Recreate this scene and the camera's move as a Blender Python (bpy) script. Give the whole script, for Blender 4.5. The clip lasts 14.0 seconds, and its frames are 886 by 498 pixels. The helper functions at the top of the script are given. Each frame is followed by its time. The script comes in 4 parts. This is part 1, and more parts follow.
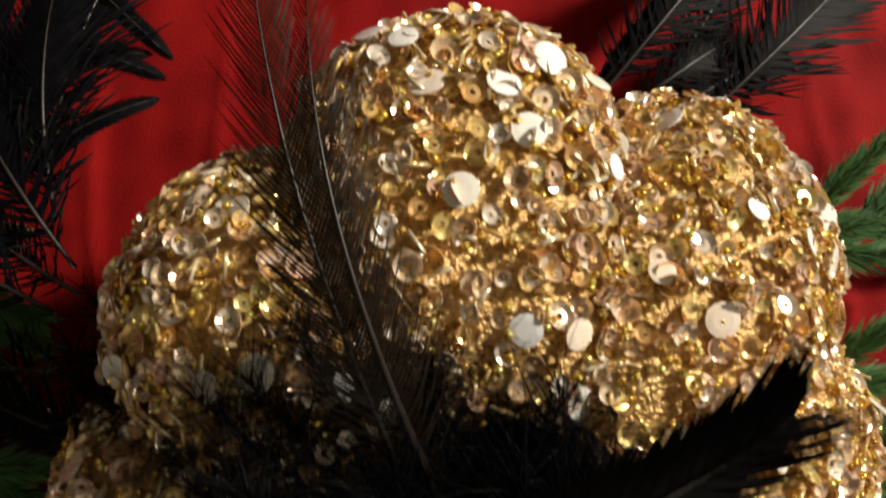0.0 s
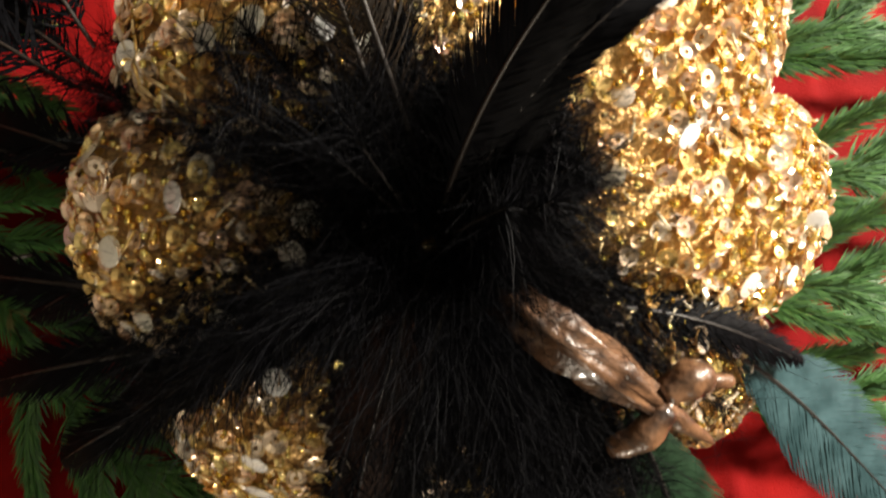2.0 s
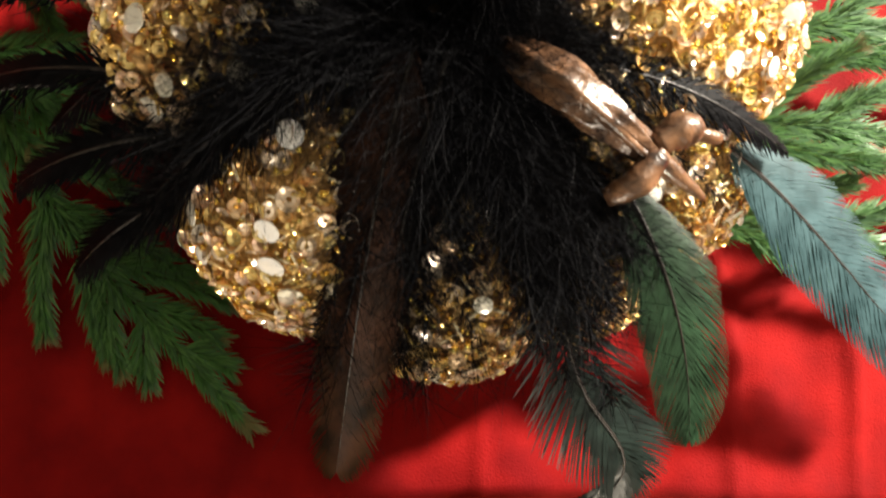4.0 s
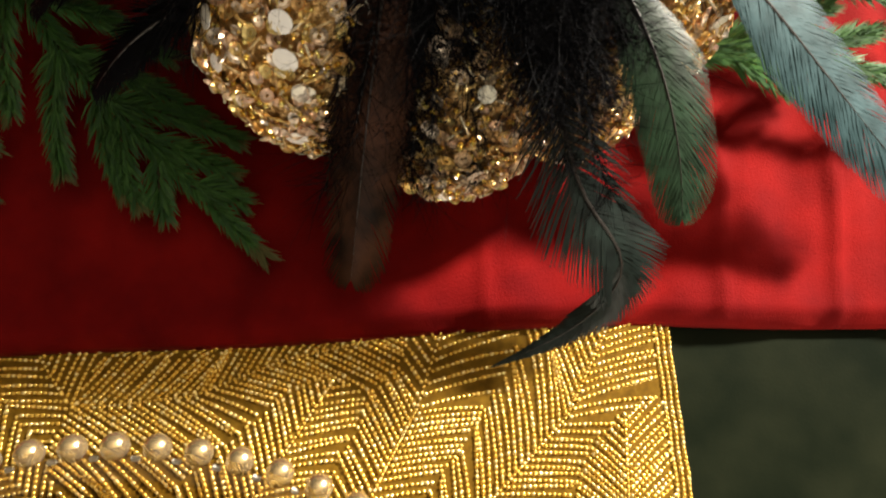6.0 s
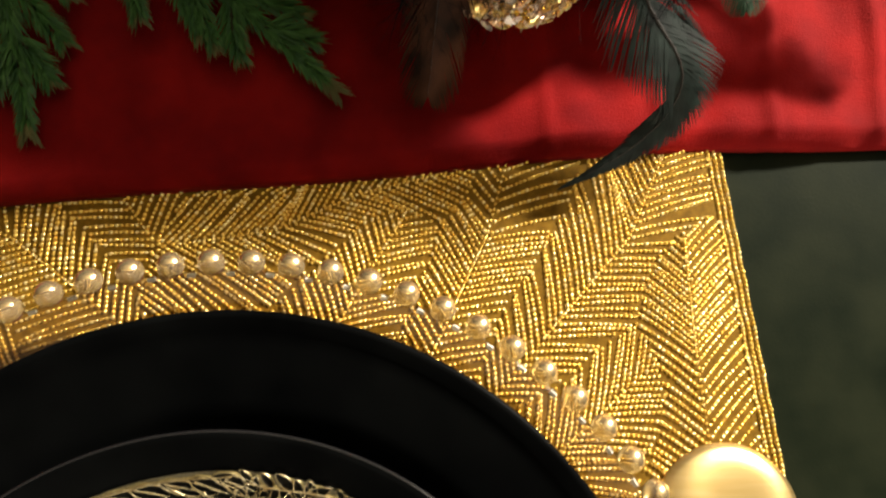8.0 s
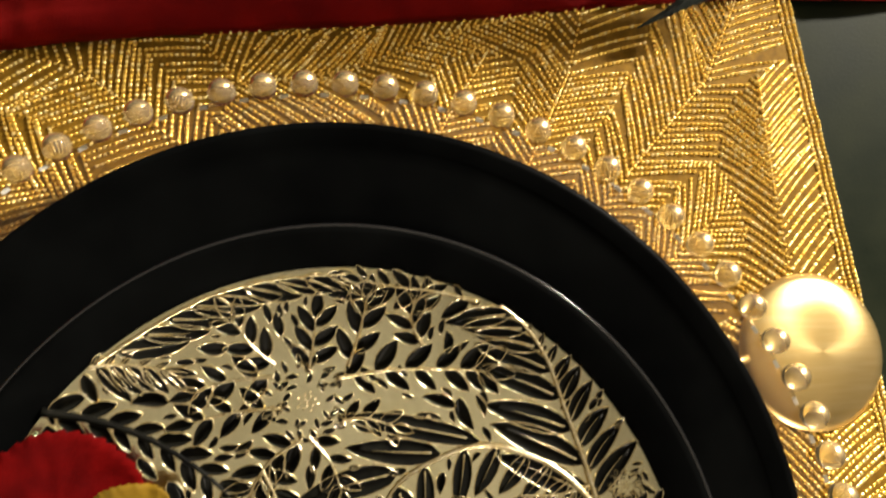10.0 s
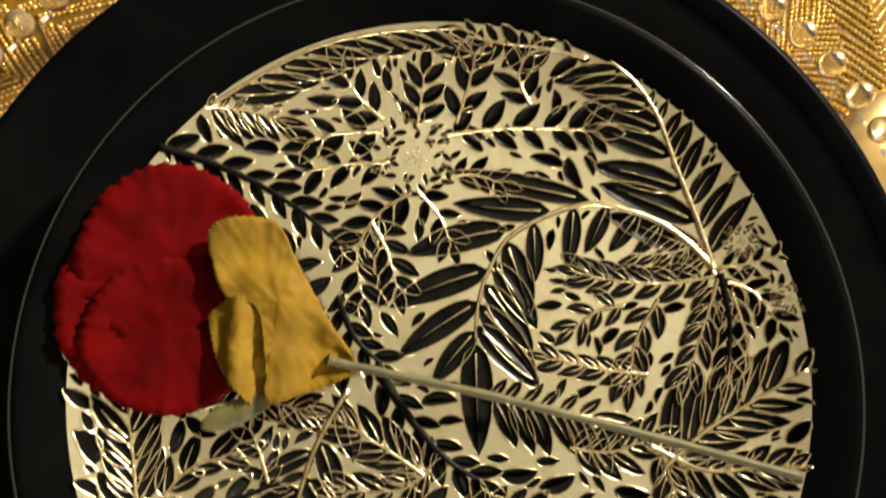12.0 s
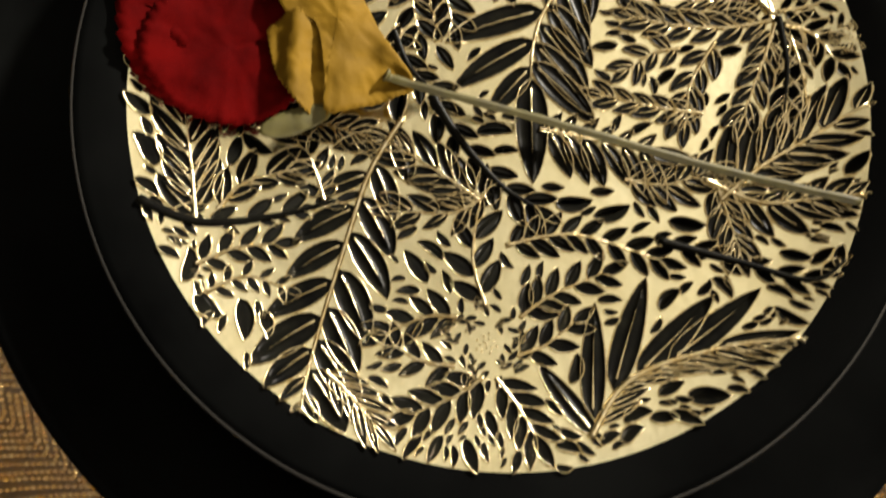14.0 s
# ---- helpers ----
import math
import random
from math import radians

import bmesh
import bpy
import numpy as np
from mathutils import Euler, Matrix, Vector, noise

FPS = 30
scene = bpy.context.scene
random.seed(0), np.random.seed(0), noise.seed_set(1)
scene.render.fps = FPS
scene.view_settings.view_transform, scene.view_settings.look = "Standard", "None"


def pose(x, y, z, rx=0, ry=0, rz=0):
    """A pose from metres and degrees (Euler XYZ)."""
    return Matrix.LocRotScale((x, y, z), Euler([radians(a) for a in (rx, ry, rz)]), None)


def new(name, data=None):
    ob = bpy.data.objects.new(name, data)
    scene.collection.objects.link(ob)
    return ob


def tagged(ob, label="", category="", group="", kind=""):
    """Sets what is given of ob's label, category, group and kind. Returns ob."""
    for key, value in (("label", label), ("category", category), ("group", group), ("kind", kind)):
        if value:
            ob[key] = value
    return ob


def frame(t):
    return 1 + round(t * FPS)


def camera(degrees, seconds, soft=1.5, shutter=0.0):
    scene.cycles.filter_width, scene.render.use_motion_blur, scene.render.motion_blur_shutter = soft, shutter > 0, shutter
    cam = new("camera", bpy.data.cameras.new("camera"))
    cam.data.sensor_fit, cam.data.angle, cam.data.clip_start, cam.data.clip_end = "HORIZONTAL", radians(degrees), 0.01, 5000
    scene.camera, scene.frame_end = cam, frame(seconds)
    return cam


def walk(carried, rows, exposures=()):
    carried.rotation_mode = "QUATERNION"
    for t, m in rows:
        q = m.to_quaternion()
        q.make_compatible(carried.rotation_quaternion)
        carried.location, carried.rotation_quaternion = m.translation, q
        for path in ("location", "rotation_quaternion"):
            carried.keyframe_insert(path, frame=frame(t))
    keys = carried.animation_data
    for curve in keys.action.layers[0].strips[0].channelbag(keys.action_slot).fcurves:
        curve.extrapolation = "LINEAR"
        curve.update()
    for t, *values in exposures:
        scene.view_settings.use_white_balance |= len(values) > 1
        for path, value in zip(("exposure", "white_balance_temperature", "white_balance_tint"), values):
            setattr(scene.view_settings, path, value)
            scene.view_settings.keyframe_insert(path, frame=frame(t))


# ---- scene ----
cam = camera(67.0, 14.0, soft=2.0, shutter=0.6)
walk(cam, [
    (0.0, pose(0.0615, 0.3666, 0.2318, 5.69, -2.29, 4.56)),
    (0.5, pose(0.0665, 0.3491, 0.2317, 6.38, -1.99, 4.76)),
    (1.0, pose(0.0702, 0.3320, 0.2376, 6.71, -1.38, 4.99)),
    (1.5, pose(0.0744, 0.3132, 0.2390, 7.16, -1.34, 5.03)),
    (2.0, pose(0.0762, 0.2951, 0.2391, 7.85, -1.05, 4.98)),
    (2.5, pose(0.0738, 0.2807, 0.2404, 8.06, -1.40, 4.77)),
    (3.0, pose(0.0747, 0.2650, 0.2400, 8.46, -1.61, 4.61)),
    (3.5, pose(0.0773, 0.2479, 0.2388, 9.80, -1.34, 4.62)),
    (4.0, pose(0.0794, 0.2296, 0.2364, 11.70, -1.49, 4.61)),
    (4.2, pose(0.0806, 0.2210, 0.2359, 12.24, -1.89, 4.46)),
    (6.3, pose(0.0755, 0.1731, 0.2374, 9.78, -2.42, 2.46)),
    (6.5, pose(0.0743, 0.1690, 0.2384, 9.61, -2.46, 2.33)),
    (7.0, pose(0.0677, 0.1531, 0.2362, 9.04, -2.39, 1.60)),
    (7.5, pose(0.0594, 0.1373, 0.2370, 8.87, -2.34, 0.96)),
    (7.7, pose(0.0561, 0.1312, 0.2377, 8.99, -2.49, 0.63)),
    (9.8, pose(0.0156, 0.0731, 0.2250, 9.10, -4.98, -1.15)),
    (10.0, pose(0.0116, 0.0673, 0.2246, 9.02, -5.20, -1.04)),
    (10.5, pose(0.0060, 0.0476, 0.2226, 10.39, -4.32, -1.28)),
    (11.0, pose(-0.0000, 0.0288, 0.2187, 10.98, -3.76, -1.33)),
    (11.5, pose(-0.0073, 0.0131, 0.2122, 10.79, -3.66, -1.11)),
    (12.0, pose(-0.0118, -0.0019, 0.2096, 10.48, -3.39, -0.56)),
    (12.5, pose(-0.0147, -0.0200, 0.2067, 11.31, -3.62, 0.00)),
    (13.0, pose(-0.0191, -0.0369, 0.2029, 11.13, -3.48, 0.47)),
    (13.5, pose(-0.0220, -0.0519, 0.1998, 10.30, -3.09, 0.58)),
    (14.0, pose(-0.0233, -0.0680, 0.1968, 9.95, -2.95, 0.53)),
], exposures=[(0.0, -1.2), (1.5, -0.4), (2.5, 0.35), (4.2, 0.6), (6.3, 0.0), (9.8, 0.0), (11.5, 0.1), (14.0, -0.05)])

# ---- light: a warm room lamp beside the table and an added fill low in front ----
world = bpy.data.worlds.new("room_air")
scene.world = world
world.use_nodes = True
world.node_tree.nodes["Background"].inputs[0].default_value = (1.0, 0.85, 0.65, 1)
world.node_tree.nodes["Background"].inputs[1].default_value = 0.0


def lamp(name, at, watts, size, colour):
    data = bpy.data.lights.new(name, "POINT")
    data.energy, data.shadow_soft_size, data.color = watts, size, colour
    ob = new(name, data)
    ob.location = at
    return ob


# Unseen light added in front to brighten the pumpkin's front lobes.
lamp("front_fill", (0.25, -1.45, 0.23), 80.0, 0.08, (1.0, 0.88, 0.70))
lamp("room_lamp", (1.10, 1.02, 0.74), 330.0, 0.07, (1.0, 0.91, 0.77))


# ---- materials ----
def material(name, colour, rough=0.5, metal=0.0, **extra):
    m = bpy.data.materials.new(name)
    m.use_nodes = True
    b = m.node_tree.nodes["Principled BSDF"]
    b.inputs["Base Color"].default_value = (*colour, 1)
    b.inputs["Roughness"].default_value = rough
    b.inputs["Metallic"].default_value = metal
    for key, value in extra.items():
        b.inputs[key.replace("_", " ")].default_value = value
    return m


def mottle(m, low, high, scale=60.0, detail=4.0, bump=0.0, bump_scale=None, distance=0.001, rough=None, stretch=(1, 1, 1)):
    """Colour grain between low and high, with fine relief."""
    nt = m.node_tree
    b = nt.nodes["Principled BSDF"]
    co = nt.nodes.new("ShaderNodeTexCoord")
    mp = nt.nodes.new("ShaderNodeMapping")
    mp.inputs["Scale"].default_value = stretch
    nt.links.new(co.outputs["Object"], mp.inputs[0])
    n = nt.nodes.new("ShaderNodeTexNoise")
    n.inputs["Scale"].default_value, n.inputs["Detail"].default_value = scale, detail
    nt.links.new(mp.outputs[0], n.inputs["Vector"])
    r = nt.nodes.new("ShaderNodeValToRGB")
    r.color_ramp.elements[0].color, r.color_ramp.elements[1].color = (*low, 1), (*high, 1)
    r.color_ramp.elements[0].position, r.color_ramp.elements[1].position = 0.3, 0.7
    nt.links.new(n.outputs[0], r.inputs[0])
    nt.links.new(r.outputs[0], b.inputs["Base Color"])
    if bump:
        n2 = nt.nodes.new("ShaderNodeTexNoise")
        n2.inputs["Scale"].default_value, n2.inputs["Detail"].default_value = bump_scale or scale * 4, 3.0
        nt.links.new(mp.outputs[0], n2.inputs["Vector"])
        bp = nt.nodes.new("ShaderNodeBump")
        bp.inputs["Strength"].default_value, bp.inputs["Distance"].default_value = bump, distance
        nt.links.new(n2.outputs[0], bp.inputs["Height"])
        nt.links.new(bp.outputs[0], b.inputs["Normal"])
    if rough:
        mr = nt.nodes.new("ShaderNodeMapRange")
        mr.inputs["To Min"].default_value, mr.inputs["To Max"].default_value = rough
        nt.links.new(n.outputs[0], mr.inputs["Value"])
        nt.links.new(mr.outputs[0], b.inputs["Roughness"])
    return m


def varied(m, stops, islands=False):
    """Colour picked piece by piece from the stops."""
    nt = m.node_tree
    src = nt.nodes.new("ShaderNodeNewGeometry" if islands else "ShaderNodeObjectInfo")
    r = nt.nodes.new("ShaderNodeValToRGB")
    r.color_ramp.interpolation = "CONSTANT"
    while len(r.color_ramp.elements) < len(stops):
        r.color_ramp.elements.new(0.5)
    for k, c in enumerate(stops):
        r.color_ramp.elements[k].position = k / len(stops)
        r.color_ramp.elements[k].color = (*c, 1)
    nt.links.new(src.outputs["Random Per Island" if islands else "Random"], r.inputs[0])
    nt.links.new(r.outputs[0], nt.nodes["Principled BSDF"].inputs["Base Color"])
    return m


M_plaster = mottle(material("plaster", (0.57, 0.545, 0.47), 0.9), (0.27, 0.257, 0.218), (0.31, 0.297, 0.252), 3, bump=0.1)
# Wall colour is set dark only to hold down the room's bounce.
M_wall = mottle(material("low_bounce_wall", (0.12, 0.10, 0.08), 0.9), (0.05, 0.043, 0.035), (0.08, 0.066, 0.052), 3, bump=0.1)
M_floor = mottle(material("floor_boards", (0.2, 0.12, 0.07), 0.5), (0.14, 0.08, 0.045), (0.25, 0.15, 0.09), 8, stretch=(1, 8, 1))
M_table = mottle(material("black_table", (0.010, 0.012, 0.007), 0.6, Specular_IOR_Level=0.04), (0.005, 0.008, 0.004), (0.013, 0.016, 0.008), 40, bump=0.15, bump_scale=900, distance=0.0003, rough=(0.45, 0.6))
M_velvet = mottle(material("red_velvet", (0.45, 0.012, 0.012), 0.85, Sheen_Weight=0.12, Sheen_Roughness=0.4, Sheen_Tint=(1.0, 0.12, 0.08, 1), Specular_IOR_Level=0.1),
                  (0.13, 0.0018, 0.0028), (0.24, 0.005, 0.0045), 45, bump=0.5, bump_scale=1500, distance=0.0004)
M_matcloth = mottle(material("mat_cloth", (0.45, 0.25, 0.03), 0.7, 0.0, Specular_IOR_Level=0.1), (0.11, 0.056, 0.004), (0.20, 0.108, 0.009), 300, bump=0.4, bump_scale=1800, distance=0.0004)
M_seed = varied(material("gold_seed_bead", (0.75, 0.45, 0.1), 0.24, 0.75), [(0.90, 0.60, 0.14), (0.82, 0.50, 0.08), (0.95, 0.72, 0.28), (0.86, 0.56, 0.11)], True)
M_plate = mottle(material("black_stoneware", (0.006, 0.007, 0.008), 0.38, Specular_IOR_Level=0.012), (0.001, 0.0011, 0.0012), (0.003, 0.0033, 0.0033), 30, bump=0.1, bump_scale=700, distance=0.0002, rough=(0.32, 0.45))
M_relief_gold = mottle(material("champagne_gold", (0.86, 0.76, 0.52), 0.16, 1.0), (0.83, 0.77, 0.50), (0.92, 0.88, 0.63), 60, bump=0.35, bump_scale=420, distance=0.0004, rough=(0.16, 0.28))
M_relief_edge = mottle(material("raised_gold_line", (0.84, 0.66, 0.36), 0.24, 1.0), (0.70, 0.55, 0.27), (0.94, 0.85, 0.60), 400, bump=0.5, bump_scale=900, distance=0.0004)
M_enamel = mottle(material("black_enamel", (0.005, 0.005, 0.004), 0.30, Specular_IOR_Level=0.05), (0.003, 0.003, 0.003), (0.008, 0.008, 0.006), 200, bump=0.2, bump_scale=500, distance=0.0003)
M_spoon = mottle(material("brushed_gold", (0.85, 0.62, 0.25), 0.30, 0.9, Anisotropic=0.6), (0.8, 0.57, 0.22), (0.88, 0.66, 0.3), 50, bump=0.12, bump_scale=300, stretch=(1, 12, 1), distance=0.0002)
M_petal = mottle(material("red_petal", (0.25, 0.008, 0.006), 0.85, Specular_IOR_Level=0.04), (0.045, 0.0004, 0.0006), (0.095, 0.0009, 0.0009), 90, bump=0.4, bump_scale=260, distance=0.0006)
M_sepal = mottle(material("ochre_petal", (0.42, 0.24, 0.03), 0.75, Specular_IOR_Level=0.2), (0.115, 0.065, 0.002), (0.22, 0.125, 0.005), 80, bump=0.5, bump_scale=220, distance=0.0006)
M_stalk = mottle(material("green_stalk", (0.2, 0.2, 0.05), 0.6), (0.045, 0.038, 0.009), (0.10, 0.088, 0.022), 200)
M_body = mottle(material("gold_glitter", (0.55, 0.31, 0.1), 0.35, 0.7), (0.36, 0.20, 0.05), (0.84, 0.58, 0.27), 700, bump=1.0, bump_scale=900, distance=0.0015)
M_disc = varied(material("pearl_sequin", (0.85, 0.82, 0.78), 0.18, 0.0, Coat_Weight=0.6, Coat_Roughness=0.08), [(0.86, 0.84, 0.80), (0.80, 0.80, 0.80), (0.82, 0.70, 0.58), (0.78, 0.76, 0.66), (0.84, 0.82, 0.74)])
SEQ = [(0.91, 0.66, 0.42), (0.93, 0.76, 0.58), (0.86, 0.62, 0.24), (0.94, 0.80, 0.66), (0.80, 0.50, 0.20), (0.93, 0.68, 0.52), (0.90, 0.72, 0.30), (0.95, 0.86, 0.76)]
M_cup = varied(material("champagne_sequin", SEQ[0], 0.24, 0.65, Coat_Weight=0.4), SEQ)
M_cups = varied(material("champagne_sequins", SEQ[0], 0.24, 0.65, Coat_Weight=0.4), SEQ, True)
M_beads = varied(material("gold_beads", (0.8, 0.5, 0.12), 0.15, 0.8), [(0.88, 0.60, 0.11), (0.92, 0.70, 0.14), (0.80, 0.50, 0.12), (0.92, 0.74, 0.38), (0.66, 0.38, 0.05), (0.92, 0.80, 0.28)], True)
M_bugle = varied(material("bugle_beads", (0.85, 0.66, 0.4), 0.12, 0.6), [(0.92, 0.72, 0.40), (0.88, 0.62, 0.24), (0.94, 0.84, 0.62)], True)
M_black = mottle(material("black_feather", (0.006, 0.006, 0.008), 0.6, Specular_IOR_Level=0.06), (0.0008, 0.0008, 0.0014), (0.003, 0.003, 0.004), 300)
M_smoke = mottle(material("brown_black_feather", (0.03, 0.018, 0.008), 0.5, Specular_IOR_Level=0.15), (0.003, 0.002, 0.001), (0.016, 0.009, 0.004), 200)
M_bronze = mottle(material("bronze_feather", (0.05, 0.02, 0.012), 0.6, Specular_IOR_Level=0.08), (0.006, 0.0035, 0.0025), (0.055, 0.022, 0.012), 90)
M_green = mottle(material("green_black_feather", (0.02, 0.05, 0.03), 0.42, 0.0, Specular_IOR_Level=0.22), (0.004, 0.012, 0.005), (0.018, 0.046, 0.022), 120)
M_coque = mottle(material("blue_black_feather", (0.012, 0.02, 0.018), 0.4, 0.0, Specular_IOR_Level=0.3), (0.003, 0.005, 0.0045), (0.012, 0.020, 0.017), 160)
M_teal = mottle(material("teal_feather", (0.05, 0.13, 0.14), 0.42, 0.1, Specular_IOR_Level=0.35), (0.014, 0.038, 0.043), (0.052, 0.102, 0.115), 110)
M_quill = material("dark_quill", (0.012, 0.008, 0.006), 0.45)
M_needle = varied(material("fir_needle", (0.03, 0.09, 0.02), 0.5), [(0.030, 0.095, 0.018), (0.045, 0.14, 0.028), (0.065, 0.17, 0.04), (0.036, 0.105, 0.034)], True)
M_tip = varied(material("fir_tip", (0.12, 0.12, 0.04), 0.6), [(0.13, 0.12, 0.04), (0.09, 0.10, 0.03)], True)
M_twig = mottle(material("fir_twig", (0.05, 0.035, 0.02), 0.8), (0.03, 0.03, 0.012), (0.07, 0.05, 0.025), 300)
M_bark = mottle(material("brown_pod", (0.16, 0.085, 0.05), 0.35, Coat_Weight=0.4), (0.022, 0.010, 0.006), (0.22, 0.11, 0.055), 170, bump=0.8, bump_scale=260, distance=0.001, stretch=(1, 1, 1))


def thin_glass(name, tint):
    m = bpy.data.materials.new(name)
    m.use_nodes = True
    nt = m.node_tree
    clear = nt.nodes.new("ShaderNodeBsdfTransparent")
    clear.inputs[0].default_value = (*tint, 1)
    shine = nt.nodes.new("ShaderNodeBsdfGlossy")
    shine.inputs["Roughness"].default_value = 0.12
    face = nt.nodes.new("ShaderNodeLayerWeight")
    face.inputs["Blend"].default_value = 0.5
    edge = nt.nodes.new("ShaderNodeMath")
    edge.operation = "POWER"
    edge.inputs[1].default_value = 3.0
    nt.links.new(face.outputs["Facing"], edge.inputs[0])
    mix = nt.nodes.new("ShaderNodeMixShader")
    veil = nt.nodes.new("ShaderNodeMath")
    veil.operation = "MULTIPLY_ADD"
    veil.inputs[1].default_value, veil.inputs[2].default_value = 0.90, 0.07
    nt.links.new(edge.outputs[0], veil.inputs[0])
    nt.links.new(veil.outputs[0], mix.inputs[0])
    nt.links.new(clear.outputs[0], mix.inputs[1])
    nt.links.new(shine.outputs[0], mix.inputs[2])
    nt.links.new(mix.outputs[0], nt.nodes["Material Output"].inputs[0])
    return m


M_glass = thin_glass("clear_glass", (0.97, 0.93, 0.88))
# Gold colour for the reflections that show in the clear beads.
M_bead_sheen = mottle(material("bead_gold_sheen", (0.88, 0.66, 0.34), 0.25, 0.9), (0.84, 0.60, 0.28), (0.92, 0.74, 0.44), 300)
M_lip = material("polished_black_lip", (0.01, 0.01, 0.011), 0.16, Specular_IOR_Level=0.7)
# Whitened so the facets carry the rim's bright highlights.
M_glint_facet = material("glint_facet_glass", (0.9, 0.87, 0.78), 0.12, 0.0, Transmission_Weight=0.35, Coat_Weight=0.5)
M_bead = material("clear_bead", (0.93, 0.90, 0.84), 0.04, 0.0, Transmission_Weight=0.95, IOR=1.5)


# ---- helpers of the build ----
def thing(name, at, label, category, group="", kind=""):
    ob = new(name)
    ob.location = at
    ob.empty_display_size = 0.01
    return tagged(ob, label, category, group, kind)


def mesh_of(bm, name, mats, smooth=True):
    me = bpy.data.meshes.new(name)
    bm.to_mesh(me)
    bm.free()
    for m in mats if isinstance(mats, (list, tuple)) else [mats]:
        me.materials.append(m)
    if smooth:
        me.polygons.foreach_set("use_smooth", [True] * len(me.polygons))
    return me


def part(name, bm, mats, parent=None, label="", smooth=True):
    ob = new(name, bm if isinstance(bm, bpy.types.Mesh) else mesh_of(bm, name, mats, smooth))
    ob.parent = parent
    if label:
        tagged(ob, label)
    return ob


def from_lists(verts, faces, name, mats, smooth=True, slots=None):
    me = bpy.data.meshes.new(name)
    me.from_pydata(verts, [], faces)
    for m in mats if isinstance(mats, (list, tuple)) else [mats]:
        me.materials.append(m)
    if slots:
        me.polygons.foreach_set("material_index", slots)
    if smooth:
        me.polygons.foreach_set("use_smooth", [True] * len(me.polygons))
    me.update()
    return me


def box(bm, lo, hi):
    vs = [bm.verts.new((x, y, z)) for x in (lo[0], hi[0]) for y in (lo[1], hi[1]) for z in (lo[2], hi[2])]
    for q in ((0, 1, 3, 2), (4, 6, 7, 5), (0, 4, 5, 1), (2, 3, 7, 6), (0, 2, 6, 4), (1, 5, 7, 3)):
        bm.faces.new([vs[k] for k in q])


def turned(profile, steps=128, wobble=0.0):
    """A bmesh turned about z from a closed or open profile of (radius, height)."""
    bm = bmesh.new()
    rings = []
    for r, z in profile:
        if r < 1e-6:
            rings.append([bm.verts.new((0, 0, z))])
        else:
            rings.append([bm.verts.new((r * math.cos(a), r * math.sin(a), z)) for a in (2 * math.pi * k / steps for k in range(steps))])
    for a, b in zip(rings, rings[1:]):
        for k in range(steps):
            q = [a[k % len(a)], a[(k + 1) % len(a)], b[(k + 1) % len(b)], b[k % len(b)]]
            q = list(dict.fromkeys(q))
            if len(q) > 2:
                bm.faces.new(q)
    bmesh.ops.recalc_face_normals(bm, faces=bm.faces)
    return bm


def bezier(ps, s):
    ps = [Vector(p) for p in ps]
    while len(ps) > 1:
        ps = [a.lerp(b, s) for a, b in zip(ps, ps[1:])]
    return ps[0]


def spline(ps, s):
    """A smooth line through all the points."""
    ps = [Vector(p) for p in ps]
    n = len(ps) - 1
    k = min(int(s * n), n - 1)
    u = s * n - k
    p0, p1, p2, p3 = ps[max(k - 1, 0)], ps[k], ps[k + 1], ps[min(k + 2, n)]
    return 0.5 * ((2 * p1) + (p2 - p0) * u + (2 * p0 - 5 * p1 + 4 * p2 - p3) * u * u + (3 * p1 - p0 - 3 * p2 + p3) * u ** 3)


def tube(verts, faces, points, radii, sides=6):
    """Adds a tube along the points to the lists."""
    base = len(verts)
    n = len(points)
    for k, p in enumerate(points):
        t = (points[min(k + 1, n - 1)] - points[max(k - 1, 0)]).normalized()
        a = t.orthogonal().normalized() if abs(t.z) > 0.95 else t.cross(Vector((0, 0, 1))).normalized()
        b = t.cross(a)
        for j in range(sides):
            g = 2 * math.pi * j / sides
            verts.append(p + (a * math.cos(g) + b * math.sin(g)) * radii[k])
    for k in range(n - 1):
        for j in range(sides):
            q = base + k * sides
            faces.append((q + j, q + (j + 1) % sides, q + sides + (j + 1) % sides, q + sides + j))
    faces.append(tuple(base + j for j in range(sides))[::-1])
    faces.append(tuple(base + (n - 1) * sides + j for j in range(sides)))


# ---- the room, closed all round; unseen, its walls dark to cut bounced light ----
def slab(name, lo, hi, mat, label, category):
    bm = bmesh.new()
    box(bm, lo, hi)
    return tagged(part(name, bm, mat, smooth=False), label, category, kind="structure")


TOP = -0.75
slab("floor", (-2.2, -2.2, TOP - 0.1), (2.8, 2.8, TOP), M_floor, "brown wooden floor boards under the table", "floor")
slab("ceiling", (-2.2, -2.2, TOP + 3.0), (2.8, 2.8, TOP + 3.1), M_plaster, "plain off-white plaster ceiling above the table", "ceiling")
slab("wall_north", (-2.2, 2.8, TOP), (2.8, 2.9, TOP + 3.0), M_wall, "plain unseen wall, dark brown to keep bounced light low", "wall")
slab("wall_south", (-2.2, -2.3, TOP), (2.8, -2.2, TOP + 3.0), M_wall, "plain unseen wall, dark brown to keep bounced light low", "wall")
slab("wall_east", (2.8, -2.3, TOP), (2.9, 2.9, TOP + 3.0), M_wall, "plain unseen wall, dark brown to keep bounced light low", "wall")
slab("wall_west", (-2.3, -2.3, TOP), (-2.2, 2.9, TOP + 3.0), M_wall, "plain unseen wall, dark brown to keep bounced light low", "wall")

